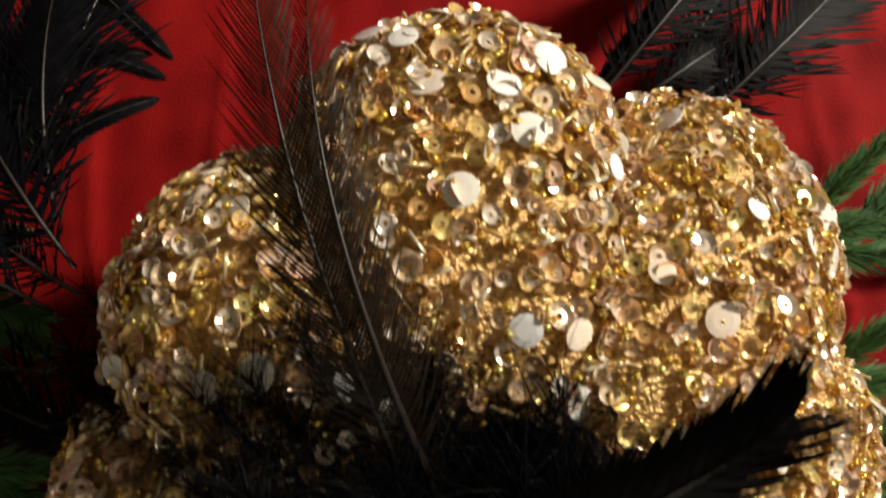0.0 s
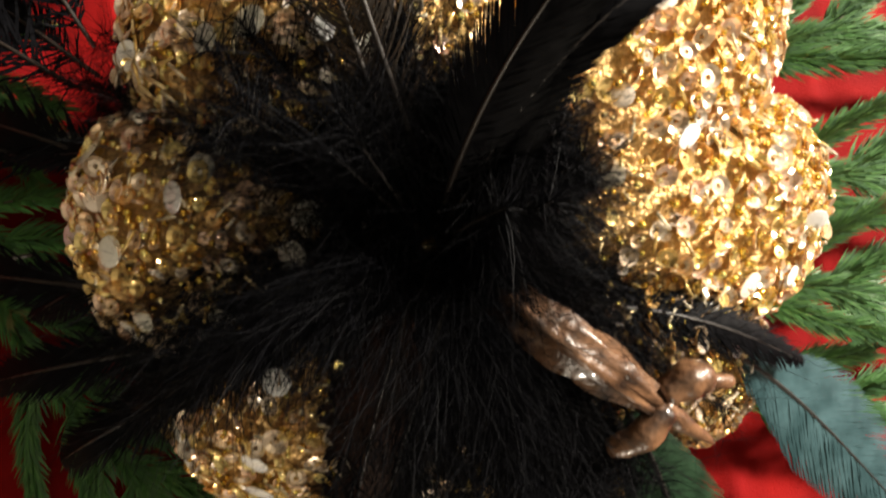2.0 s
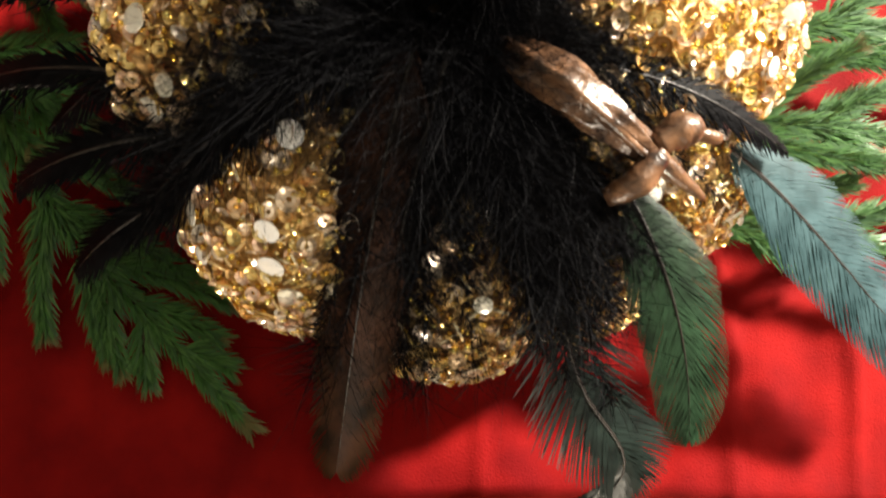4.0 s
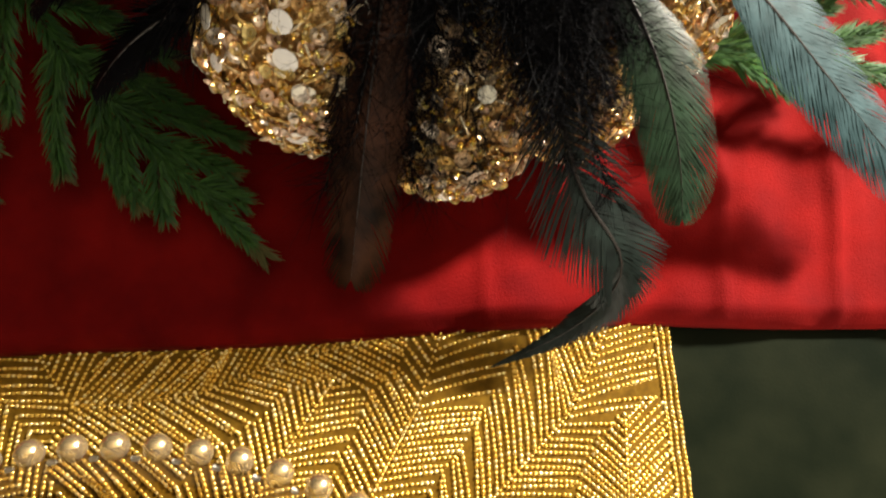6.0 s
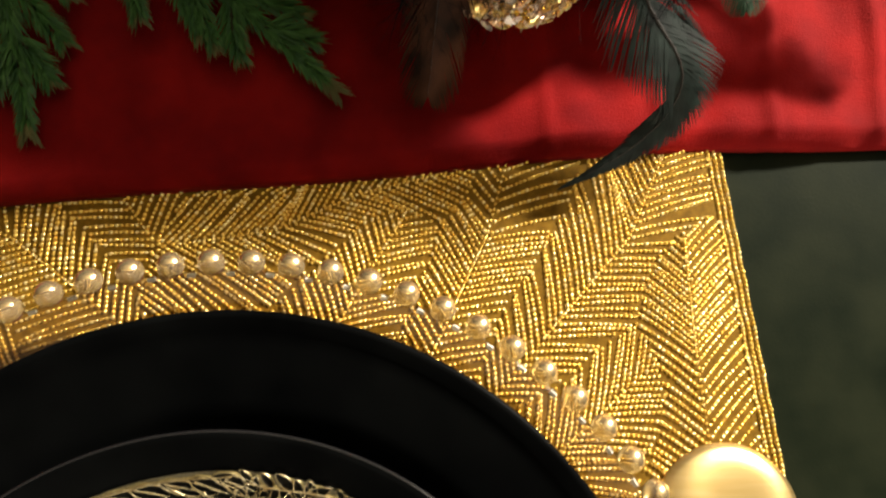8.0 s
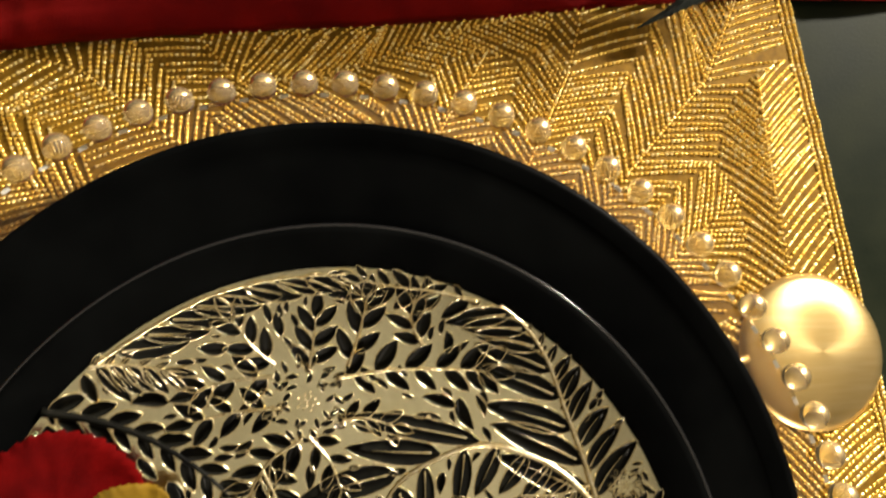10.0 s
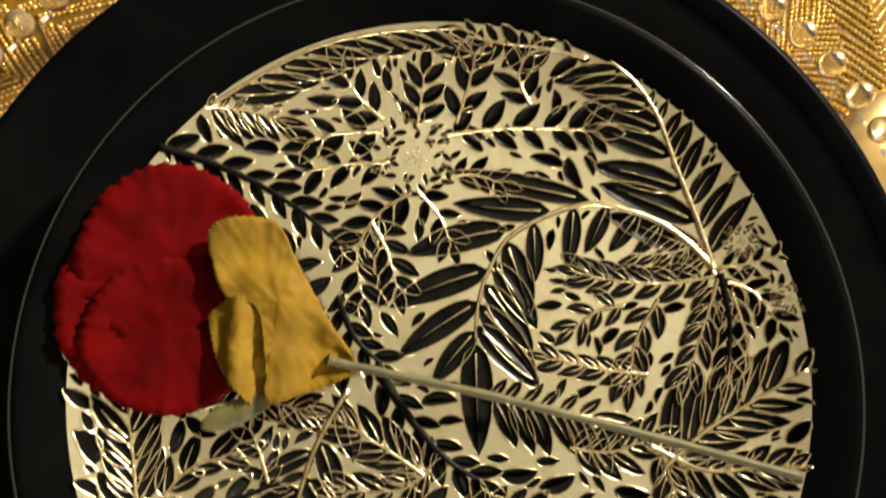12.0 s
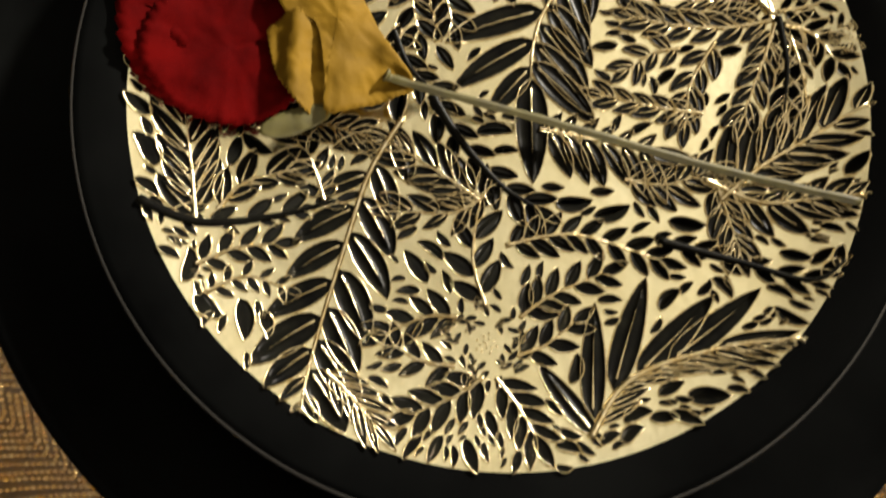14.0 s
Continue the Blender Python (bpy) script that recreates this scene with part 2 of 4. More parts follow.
# ---- table ----
table = thing("dining_table", (0, 0.3, TOP), "black matt dining table laid for a festive dinner", "table")
bm = bmesh.new()
box(bm, (-1.1, -0.55, 0.72), (1.1, 0.65, 0.75))
bmesh.ops.bevel(bm, geom=list(bm.edges), offset=0.004, segments=2, affect="EDGES")
part("tabletop", bm, M_table, table, smooth=False)
for x in (-1.0, 1.0):
    for y in (-0.45, 0.55):
        bm = bmesh.new()
        box(bm, (x - 0.035, y - 0.035, 0), (x + 0.035, y + 0.035, 0.718))
        part("leg", bm, M_table, table, smooth=False)


# ---- red velvet runner ----
def runner_front(x):
    return 0.1810 + 0.102 * x - 0.070 * max(0.0, x - 0.155) + 0.0007 * math.sin(x * 38 + 3.6)


def runner_sheet():
    verts, faces = [], []
    nx, ny = 560, 150
    for i in range(nx + 1):
        x = -0.55 + 1.15 * i / nx
        for j in range(ny + 1):
            v = j / ny
            y0 = runner_front(x)
            y = y0 + v * v * 0.42 * 0.4 + v * 0.42 * 0.6
            d = y - y0
            lift = 0.0075 * min(1.0, d / 0.007) ** 0.5 if d < 0.007 else 0.0075
            lift -= 0.0022 * min(1.0, max(0.0, (d - 0.007) / 0.02))
            lift += 0.0050 * noise.noise((x * 20, y * 15, 1.3)) + 0.0022 * noise.noise((x * 60, y * 38, 4.0))
            lift += 0.0028 * math.exp(-(((x + 0.12 * d + 0.006 * noise.noise((y * 14, x * 6, 2))) % 0.041 - 0.02) / 0.0026) ** 2) * (0.4 + 0.6 * noise.noise((x * 9, y * 5, 8)))
            verts.append((x, y, 0.0032 + max(lift, 0.0)))
    for i in range(nx):
        for j in range(ny):
            a = i * (ny + 1) + j
            faces.append((a, a + ny + 1, a + ny + 2, a + 1))
    # underside hem along the front
    base = len(verts)
    for i in range(nx + 1):
        x = -0.55 + 1.15 * i / nx
        verts.append((x, runner_front(x) + 0.003, 0.0006 if x > 0.19 or x < -0.26 else 0.0046))
    for i in range(nx):
        faces.append((i * (ny + 1), base + i, base + i + 1, (i + 1) * (ny + 1)))
    return from_lists(verts, faces, "table_runner", M_velvet)


tagged(new("table_runner", runner_sheet()), "bright red velvet table runner with soft creases across the table", "table runner")


# ---- gold beaded placemat ----
MAT = [Vector(p) for p in ((0.1605, 0.235), (0.2005, -0.060), (0.193, -0.215), (-0.255, -0.225), (-0.262, 0.205))]


def inside_mat(p, edge=0.0):
    for a, b in zip(MAT, MAT[1:] + MAT[:1]):
        n = (b - a).normalized()
        if (p - a).x * n.y - (p - a).y * n.x < edge:
            return False
    return True


placemat = thing("placemat", (0, 0, 0), "gold glass-beaded placemat with a leaf pattern, under the charger", "placemat")
bm = bmesh.new()
low = [bm.verts.new((p.x, p.y, 0.0004)) for p in MAT]
top = [bm.verts.new((p.x * 0.998, p.y * 0.998, 0.0030)) for p in MAT]
bm.faces.new(top[::-1])
bm.faces.new(low)
for k in range(5):
    bm.faces.new((low[k], top[k], top[(k + 1) % 5], low[(k + 1) % 5]))
bmesh.ops.recalc_face_normals(bm, faces=bm.faces)
part("backing_cloth", bm, M_matcloth, placemat, smooth=False)

RIBS = []


def rib(*ps):
    RIBS.append([Vector(p) for p in ps])


rib((0.0985, 0.1290), (0.1297, 0.1644), (0.1490, 0.2080))
rib((0.0673, 0.1415), (0.0782, 0.1649), (0.0890, 0.2050))
rib((-0.0294, 0.1603), (0.0025, 0.1655), (0.0326, 0.1792), (0.0650, 0.1880))
rib((0.1560, 0.0800), (0.1520, 0.1222), (0.1505, 0.1490))
rib((-0.0640, 0.1450), (-0.0867, 0.1621), (-0.1250, 0.1750))
rib((0.1120, 0.0980), (0.1270, 0.1110))
rib((0.0300, 0.1400), (0.0440, 0.1640))
rib((-0.0420, 0.1660), (-0.0600, 0.1900))
rib((-0.1060, 0.1250), (-0.1500, 0.1450))
rib((0.1600, 0.0100), (0.1650, 0.0650))
rib((0.1480, -0.0500), (0.1780, -0.0100))
rib((0.1300, -0.0900), (0.1750, -0.0700))
rib((0.1080, -0.1100), (0.1500, -0.1350))
rib((0.0700, -0.1300), (0.1000, -0.1700))
rib((-0.1100, -0.1000), (-0.1500, -0.0700))
rib((-0.0900, -0.1250), (-0.1400, -0.1300))
rib((-0.0600, -0.1400), (-0.0900, -0.1750))
rib((-0.1330, -0.0700), (-0.1800, -0.0300))
rib((-0.1480, -0.0200), (-0.1850, 0.0200))
rib((-0.1450, 0.0400), (-0.1900, 0.0600))
rib((-0.1300, 0.0900), (-0.1850, 0.1050))
rib((-0.0100, -0.1500), (0.0200, -0.1900))
rib((-0.1900, 0.1350), (-0.2200, 0.1800))
rib((0.0100, 0.1900), (-0.0300, 0.1950))


def rib_point(line, s):
    n = len(line) - 1
    k = min(int(s * n), n - 1)
    return line[k].lerp(line[k + 1], s * n - k)


RIBSAMPLES = np.array([[*rib_point(l, s)] for l in RIBS for s in np.linspace(0, 1, 14)]).reshape(len(RIBS), 14, 2)


def nearest_rib(p):
    d = ((RIBSAMPLES - (p.x, p.y)) ** 2).sum(2).min(1)
    return int(d.argmin())


BEAD_V = [(-0.5, 0, 0), (0, 0.42, 0.0), (0, 0.0, 0.62), (0, -0.42, 0), (0.5, 0, 0), (-0.3, 0.36, 0.1), (-0.3, 0, 0.5), (-0.3, -0.36, 0.1), (0.3, 0.36, 0.1), (0.3, 0, 0.5), (0.3, -0.36, 0.1)]
BEAD_F = [(0, 6, 5), (0, 7, 6), (5, 6, 2, 1), (6, 7, 3, 2), (1, 2, 9, 8), (2, 3, 10, 9), (4, 8, 9), (4, 9, 10)]


def lay_bead(verts, faces, p, ang, size):
    c, s = math.cos(ang), math.sin(ang)
    k = len(verts)
    for x, y, z in BEAD_V:
        x, y = x * size * 1.06, y * size
        verts.append((p.x + c * x - s * y, p.y + s * x + c * y, 0.0028 + z * size))
    faces.extend(tuple(k + q for q in f) for f in BEAD_F)


def bead_rows():
    verts, faces = [], []
    rng = random.Random(5)
    step, size, gap = 0.00170, 0.00200, 0.00318
    for li, line in enumerate(RIBS):
        length = sum((b - a).length for a, b in zip(line, line[1:]))
        head = (line[1] - line[0]).normalized()
        tail = (line[-1] - line[-2]).normalized()
        # midrib
        n = int(length / step)
        for k in range(n):
            p = rib_point(line, k / n)
            d = rib_point(line, min(1, (k + 1) / n)) - rib_point(line, max(0, (k - 1) / n))
            lay_bead(verts, faces, p, math.atan2(d.y, d.x), size * 0.8)
        for side in (-1, 1):
            s = -0.085
            while s < length + 0.085:
                u = s / length
                base = line[0] + head * s if s < 0 else line[-1] + tail * (s - length) if s > length else rib_point(line, u)
                u = min(max(u, 0.0), 1.0)
                d = rib_point(line, min(1, u + 0.05)) - rib_point(line, max(0, u - 0.05))
                ang = math.atan2(d.y, d.x) + side * radians(44 + 9 * math.sin(li * 2.1) + rng.uniform(-1.6, 1.6))
                bend = side * rng.uniform(1.0, 3.6)
                p = Vector(base)
                if 0 <= s <= length:
                    p = p + Vector((math.cos(ang), math.sin(ang))) * 0.0018
                begun = False
                for k in range(95):
                    if not inside_mat(p, 0.0062):
                        break
                    own = nearest_rib(p) == li
                    if begun and not own:
                        break
                    begun = begun or own
                    if not own or p.length < 0.126:
                        pass
                    elif p.y < runner_front(p.x) + 0.012:
                        lay_bead(verts, faces, p, ang + rng.uniform(-0.12, 0.12), size * rng.uniform(0.85, 1.1))
                    ang += radians(bend * 0.25)
                    p = p + Vector((math.cos(ang), math.sin(ang))) * step * rng.uniform(0.95, 1.12)
                s += gap * rng.uniform(0.92, 1.1)
    # three border rows
    for inset in (0.0010, 0.0032, 0.0054):
        for a, b in zip(MAT, MAT[1:] + MAT[:1]):
            d = (b - a).normalized()
            nrm = Vector((d.y, -d.x))
            n = int((b - a).length / step)
            for k in range(n):
                p = a + d * (k * step) + nrm * (inset + 0.00015 * math.sin(k * 0.7))
                if p.y < runner_front(p.x) + 0.012:
                    lay_bead(verts, faces, p, math.atan2(d.y, d.x) + rng.uniform(-0.1, 0.1), size * rng.uniform(0.9, 1.1))
    return verts, faces


v, f = bead_rows()
tagged(part("beadwork", from_lists(v, f, "beadwork", M_seed), None, placemat, "rows of small gold glass beads"), kind="stuff")

# ---- glass charger with a beaded rim ----
charger = thing("charger_plate", (-0.0044, -0.0070, 0.0052), "clear glass charger plate with a rim of glass beads", "charger plate")
ob = part("glass_disc", turned([(0, 0.0), (0.124, 0.0), (0.136, 0.005), (0.1550, 0.0150), (0.1560, 0.0175), (0.1548, 0.0182), (0.1350, 0.0090), (0.123, 0.004), (0, 0.004)], 160), M_glass, charger)
ob.visible_shadow = False
RIM, BEADS = 0.1582, 79
bm = bmesh.new()
bmesh.ops.create_uvsphere(bm, u_segments=16, v_segments=11, radius=0.0043)
bead_mesh = mesh_of(bm, "rim_bead", [M_bead, M_bead_sheen])
# Gold on each bead's outer upper side stands for reflections through the glass.
bead_mesh.polygons.foreach_set("material_index", [1 if p.center.x + 0.45 * p.center.z > 0.0019 else 0 for p in bead_mesh.polygons])
for k in range(BEADS):
    a = 2 * math.pi * k / BEADS + radians(1.6)
    ob = part("rim_bead", bead_mesh, None, charger)
    ob.location = (RIM * math.cos(a), RIM * math.sin(a), 0.0190)
    ob.rotation_euler = (0, 0, a)

# Small facets between the beads, coloured whitish to stand for lamp glints.
bm = bmesh.new()
box(bm, (-0.0006, -0.0012, -0.0006), (0.0006, 0.0012, 0.0006))
bmesh.ops.rotate(bm, verts=bm.verts, cent=(0, 0, 0), matrix=Matrix.Rotation(radians(-28), 3, "Y"))
facet_mesh = mesh_of(bm, "glint_facet", M_glint_facet, False)
for k in range(BEADS):
    a = 2 * math.pi * (k + 0.5) / BEADS + radians(1.6)
    ob = part("glint_facet", facet_mesh, None, charger)
    ob.location = ((RIM - 0.0036) * math.cos(a), (RIM - 0.0036) * math.sin(a), 0.0186)
    ob.rotation_euler = (0, 0, a)

# ---- black plates ----
dinner = thing("dinner_plate", (-0.0014, 0.0012, 0.0094), "matt black stoneware dinner plate on the glass charger", "plate")
part("plate_body", turned([(0, 0.001), (0.080, 0.0), (0.092, 0.002), (0.128, 0.0185), (0.1327, 0.0220), (0.1345, 0.0230), (0.1343, 0.0242), (0.1321, 0.0242), (0.1285, 0.0218), (0.1240, 0.0208), (0.1080, 0.0188), (0.1020, 0.0160), (0.094, 0.0060), (0.088, 0.0042), (0, 0.0042)], 160), M_plate, dinner)
salad = thing("salad_plate", (0, 0, 0.0138), "black coupe plate with a gold and black raised leaf pattern", "plate")
GOLD_R = 0.0922


def dish(r):
    """Height of the salad plate's dished face over its foot."""
    return 0.0217 + 0.0090 * (r / GOLD_R) ** 5


INNER = [(GOLD_R * k / 24, dish(GOLD_R * k / 24)) for k in range(24, -1, -1)]
part("plate_body", turned([(0, 0.001), (0.060, 0.0), (0.066, 0.003), (0.092, 0.0200), (0.1010, 0.0310), (0.1021, 0.0330), (0.1015, 0.0338), (0.0998, 0.0334), (0.0962, 0.0322)] + [(r, z - 0.0004) for r, z in INNER], 160), M_plate, salad)
part("lip", turned([(0.1013, 0.0336), (0.1018, 0.0340), (0.1023, 0.0337), (0.1018, 0.0332), (0.1013, 0.0336)], 160), M_lip, salad)
relief = part("gold_relief", turned([(0.0909, dish(0.0909))] + INNER[1:], 160), M_relief_gold, salad, "champagne gold foil ground with black leaves")

LEAF_DICE = random.Random(14)
grown = []
small_v, small_f, small_s = [], [], []


def leaf(x, y, ang, length, width, bend=0.0, vein=False, plump=0.85):
    """A raised leaf from its foot at (x, y), in metres: a gold outline, a black field and, on larger ones, a gold vein. bend: the turn over its length."""
    for _ in range(14):
        tx, ty = x + length * math.cos(ang + 0.5 * bend), y + length * math.sin(ang + 0.5 * bend)
        if math.hypot(tx, ty) < 0.0917:
            break
        length *= 0.88
    if length < 0.0012 or math.hypot(x, y) > 0.0912:
        return
    width = min(width, 0.48 * length)
    n = 10
    high = 0.00075 if length > 0.006 else 0.0005
    line = min(0.00034, 0.12 * width)
    v, f, sl = [], [], []
    px, py, g = x, y, ang
    for k in range(n + 1):
        t = k / n
        w = 0.5 * width * max(0.0, math.sin(math.pi * t ** plump)) ** 0.62
        ridge = 0.00034 * (1 - t / 0.72) if vein and 0 < t < 0.72 else 0.0
        nx, ny = -math.sin(g), math.cos(g)
        inner = max(0.0, w - line)
        ridge = min(ridge, 0.4 * inner)
        for off, h in ((-w, -0.0002), (-max(0, w - 0.4 * line), high), (-inner, 0.00016), (-ridge, 0.00018), (0, 0.85 * high if ridge else 0.00018), (ridge, 0.00018), (inner, 0.00016), (max(0, w - 0.4 * line), high), (w, -0.0002)):
            qx, qy = px + nx * off, py + ny * off
            r = math.hypot(qx, qy)
            if r > 0.0921:
                qx, qy, r = qx * 0.0921 / r, qy * 0.0921 / r, 0.0921
            v.append((qx, qy, dish(r) + h))
        px, py, g = px + math.cos(g) * length / n, py + math.sin(g) * length / n, g + bend / n
    for k in range(n):
        for j in range(8):
            a = k * 9 + j
            f.append((a, a + 1, a + 10, a + 9))
            sl.append(1 if j in (2, 5) or (j in (3, 4) and not (vein and 0 < k < 7)) else 0)
    g = ang + 0.5 * bend
    grown.append((x + 0.5 * length * math.cos(g), y + 0.5 * length * math.sin(g), 0.45 * length, g, 0.5 * width))
    if len(grown) <= 300:
        part("leaf", from_lists(v, f, "leaf", [M_relief_edge, M_enamel], True, sl), None, relief)
    else:
        k = len(small_v)
        small_v.extend(v)
        small_f.extend(tuple(k + q for q in face) for face in f)
        small_s.extend(sl)


def leaf_to(foot, tip, width, bend=0.0, vein=0):
    """A leaf between two places given in millimetres."""
    d = Vector(tip) - Vector(foot)
    leaf(foot[0] / 1000, foot[1] / 1000, math.atan2(d.y, d.x) - 0.5 * bend, d.length / 1000, 1.12 * width / 1000, bend, bool(vein), 0.75)


def frond(points, count, left, right, slant, last, width, vein=0, bend=0.0, mat=None, stalk=0.7):
    """A stalk through the points (millimetres) with count leaves a side that lean forward. left, right: first and last leaf length; slant to last: their lean in degrees."""
    ps = [(x / 1000, y / 1000, 0) for x, y in points]
    n = 30
    line = [spline(ps, k / n) for k in range(n + 1)]
    line = [Vector((p.x, p.y, dish(p.xy.length) + 0.00025)) for p in line if p.xy.length < 0.0915]
    if len(line) > 2:
        v, f = [], []
        tube(v, f, line, [0.0008 * stalk * (1.2 - 0.8 * k / len(line)) for k in range(len(line))], 6)
        part("raised_stalk", from_lists(v, f, "raised_stalk", mat or M_relief_edge), None, relief)
    pitch = sum((b - a).length for a, b in zip(line, line[1:])) / count
    for k in range(count):
        for side, lengths in ((1, left), (-1, right)):
            if not lengths:
                continue
            s = min(1.0, 0.04 + 0.94 * (k + (0.25 if side > 0 else 0.55)) / count)
            p = spline(ps, s)
            d = spline(ps, min(1, s + 0.03)) - spline(ps, max(0, s - 0.03))
            size = (lengths[0] + (lengths[1] - lengths[0]) * s) / 1000 * LEAF_DICE.uniform(0.9, 1.08)
            lean = slant + (last - slant) * s + LEAF_DICE.uniform(-4, 4)
            leaf(p.x, p.y, math.atan2(d.y, d.x) + side * radians(lean), size, min(0.0085, 1.5 * size * width, 1.45 * pitch * math.sin(radians(lean))) * LEAF_DICE.uniform(0.9, 1.1), -side * bend * LEAF_DICE.uniform(0.7, 1.2), bool(vein))
    if left and right:
        p, d = spline(ps, 1), spline(ps, 1) - spline(ps, 0.95)
        size = 0.0009 * max(left[1], right[1])
        leaf(p.x, p.y, math.atan2(d.y, d.x), size, 1.25 * size * width, 0.0, bool(vein))


stamen_v, stamen_f = [], []


def blossom(x, y, r):
    """A flower: a gold button with stamens inside rings of small dark petals."""
    x, y, r = x / 1000, y / 1000, r / 1000
    for ring, (rr, n, size) in enumerate(((0.66, 12, 0.36), (0.96, 15, 0.40), (1.24, 17, 0.40))):
        for k in range(n):
            a = 2 * math.pi * (k + 0.5 * ring) / n
            leaf(x + r * rr * math.cos(a), y + r * rr * math.sin(a), a + LEAF_DICE.choice((-1.1, -0.5, 0.4, 1.2)), r * size * 1.3, r * 0.38, 0.5)
    grown.append((x, y, r, 0, r))
    for k in range(14):
        a, q = 2.4 * k, 0.11 * r * math.sqrt(k)
        px, py = x + q * math.cos(a), y + q * math.sin(a)
        z = dish(math.hypot(px, py))
        tube(stamen_v, stamen_f, [Vector((px, py, z + h)) for h in (0.0001, 0.0006)], [r * 0.05, r * 0.03], 6)


# the arched frond and its broad outer leaves
frond([(71.4, 23.2), (62.5, 33.2), (52.3, 39.3), (37.1, 42.4), (18.4, 34.9), (10.9, 24.6), (7.7, 14.6), (7.0, 5.6)], 12, (9.5, 26.0), 0, 92, 46, 0.235, 1, 0.2, stalk=1.2)
leaf_to((38.7, 43.4), (-0.5, 51.1), 6.1, 0.1, 1)
leaf_to((27.8, 40.6), (1.3, 42.8), 6.7, -0.1, 1)
leaf_to((16.1, 35.6), (-11.5, 28.1), 7.5, 0.25, 1)
leaf_to((10.6, 24.6), (-15.4, 14.3), 7.4, 0.25, 1)
leaf_to((8.0, 16.1), (-13.2, 1.6), 6.7, 0.2, 1)
leaf_to((7.1, 8.6), (-4.4, -5.0), 5.8, 0.1, 1)
leaf_to((7.0, 5.6), (7.2, -22.8), 8.1, 0, 1)
# the upright frond beside it
frond([(70.6, 23.6), (66.6, 37.9), (61.2, 53.2), (56.8, 65.3), (50.7, 74.4), (43.9, 80.2)], 8, (29.4, 17.8), 0, 50, 38, 0.2, 1, -0.25, stalk=1.1)
frond([(70.6, 23.6), (66.6, 37.9), (61.2, 53.2), (56.8, 65.3), (50.7, 74.4)], 9, 0, (20.5, 13.3), 44, 32, 0.2, 1, -0.4, stalk=0.9)
# blossom with its wreath of sprigs
blossom(-8.5, 55.2, 7.5)
frond([(-0.4, 61.4), (15.1, 63.3), (32.0, 63.1), (39.7, 62.4)], 6, (10.0, 10.0), (8.5, 8.5), 48, 40, 0.42, 0, 0)
frond([(-8.0, 63.7), (-7.0, 69.8), (-6.1, 77.3)], 3, (9.0, 9.0), (9.0, 9.0), 55, 35, 0.42, 0, 0)
frond([(2.7, 64.5), (5.9, 74.4), (7.5, 81.1)], 3, (9.4, 9.4), (9.4, 9.4), 40, 30, 0.42, 0, 0)
frond([(-15.6, 53.7), (-27.6, 52.9), (-37.8, 50.6)], 3, (8.9, 8.9), (8.9, 8.9), 45, 40, 0.42, 0, 0)
frond([(-17.1, 62.1), (-29.1, 61.2), (-36.4, 58.9)], 3, (9.2, 9.2), (8.6, 8.6), 50, 30, 0.42, 0, 0)
frond([(-17.1, 65.2), (-23.1, 70.4), (-27.5, 76.8)], 3, (9.2, 9.2), (8.6, 8.6), 50, 30, 0.42, 0, 0)
frond([(-9.6, 45.3), (-18.6, 39.3), (-23.7, 28.9), (-22.1, 17.2)], 7, (8.8, 8.8), (9.1, 9.1), 48, 40, 0.42, 0, 0)
frond([(-8.1, 46.0), (-2.1, 39.1), (0.8, 31.6)], 3, (7.4, 7.4), (7.4, 7.4), 48, 40, 0.42, 0, 0)
frond([(1.0, 49.8), (7.1, 50.5), (14.8, 48.2)], 3, (6.8, 6.8), (6.8, 6.8), 48, 40, 0.42, 0, 0)
frond([(-20.1, 37.8), (-15.6, 28.8), (-13.4, 20.0)], 4, (8.5, 8.5), (8.5, 8.5), 44, 40, 0.42, 0, 0)
# leaves along the upper edge
frond([(-61.4, 66.1), (-47.6, 75.7), (-33.1, 83.5), (-15.3, 87.9), (2.9, 89.1)], 9, 0, (19.7, 15.3), 34, 24, 0.22, 1, 0.2)
frond([(-62.7, 65.7), (-54.8, 66.0), (-45.1, 64.5)], 5, (4.0, 4.0), (13.0, 9.5), 60, 35, 0.25, 1, 0.2)
frond([(37.9, 81.2), (25.8, 84.3), (15.1, 85.7), (5.9, 87.5)], 5, (9.3, 9.3), (9.9, 9.9), 45, 40, 0.4, 0, 0)
frond([(22.9, 69.7), (19.8, 77.2), (22.8, 84.4)], 4, (8.8, 8.8), (8.8, 8.8), 45, 40, 0.4, 0, 0)
# dark branch running under the rose
frond([(-74.3, 55.0), (-61.7, 52.0), (-49.3, 46.8), (-37.7, 39.4), (-28.1, 31.2)], 8, (9.0, 9.0), (8.4, 8.4), 40, 40, 0.32, 0, 0.2, M_enamel, stalk=1.3)
frond([(-28.6, 17.3), (-24.2, 7.3), (-17.0, 0.1)], 4, (7.8, 7.8), (7.8, 7.8), 40, 40, 0.4, 0, 0, M_enamel, stalk=1.2)
# berries and curled leaves at the side
blossom(77.2, 31.3, 2.9)
blossom(87.6, 15.9, 2.7)
frond([(71.9, 24.7), (79.1, 25.4), (86.7, 27.5)], 4, (5.6, 5.6), (5.6, 5.6), 50, 45, 0.5, 0, 0)
frond([(73.4, 20.9), (80.0, 17.6), (84.7, 9.9)], 4, (6.6, 6.6), (6.6, 6.6), 50, 45, 0.5, 0, 0)
frond([(74.6, 17.8), (76.8, 8.7), (77.5, -0.2)], 4, 0, (8.4, 8.4), 40, 40, 0.45, 0, 0)
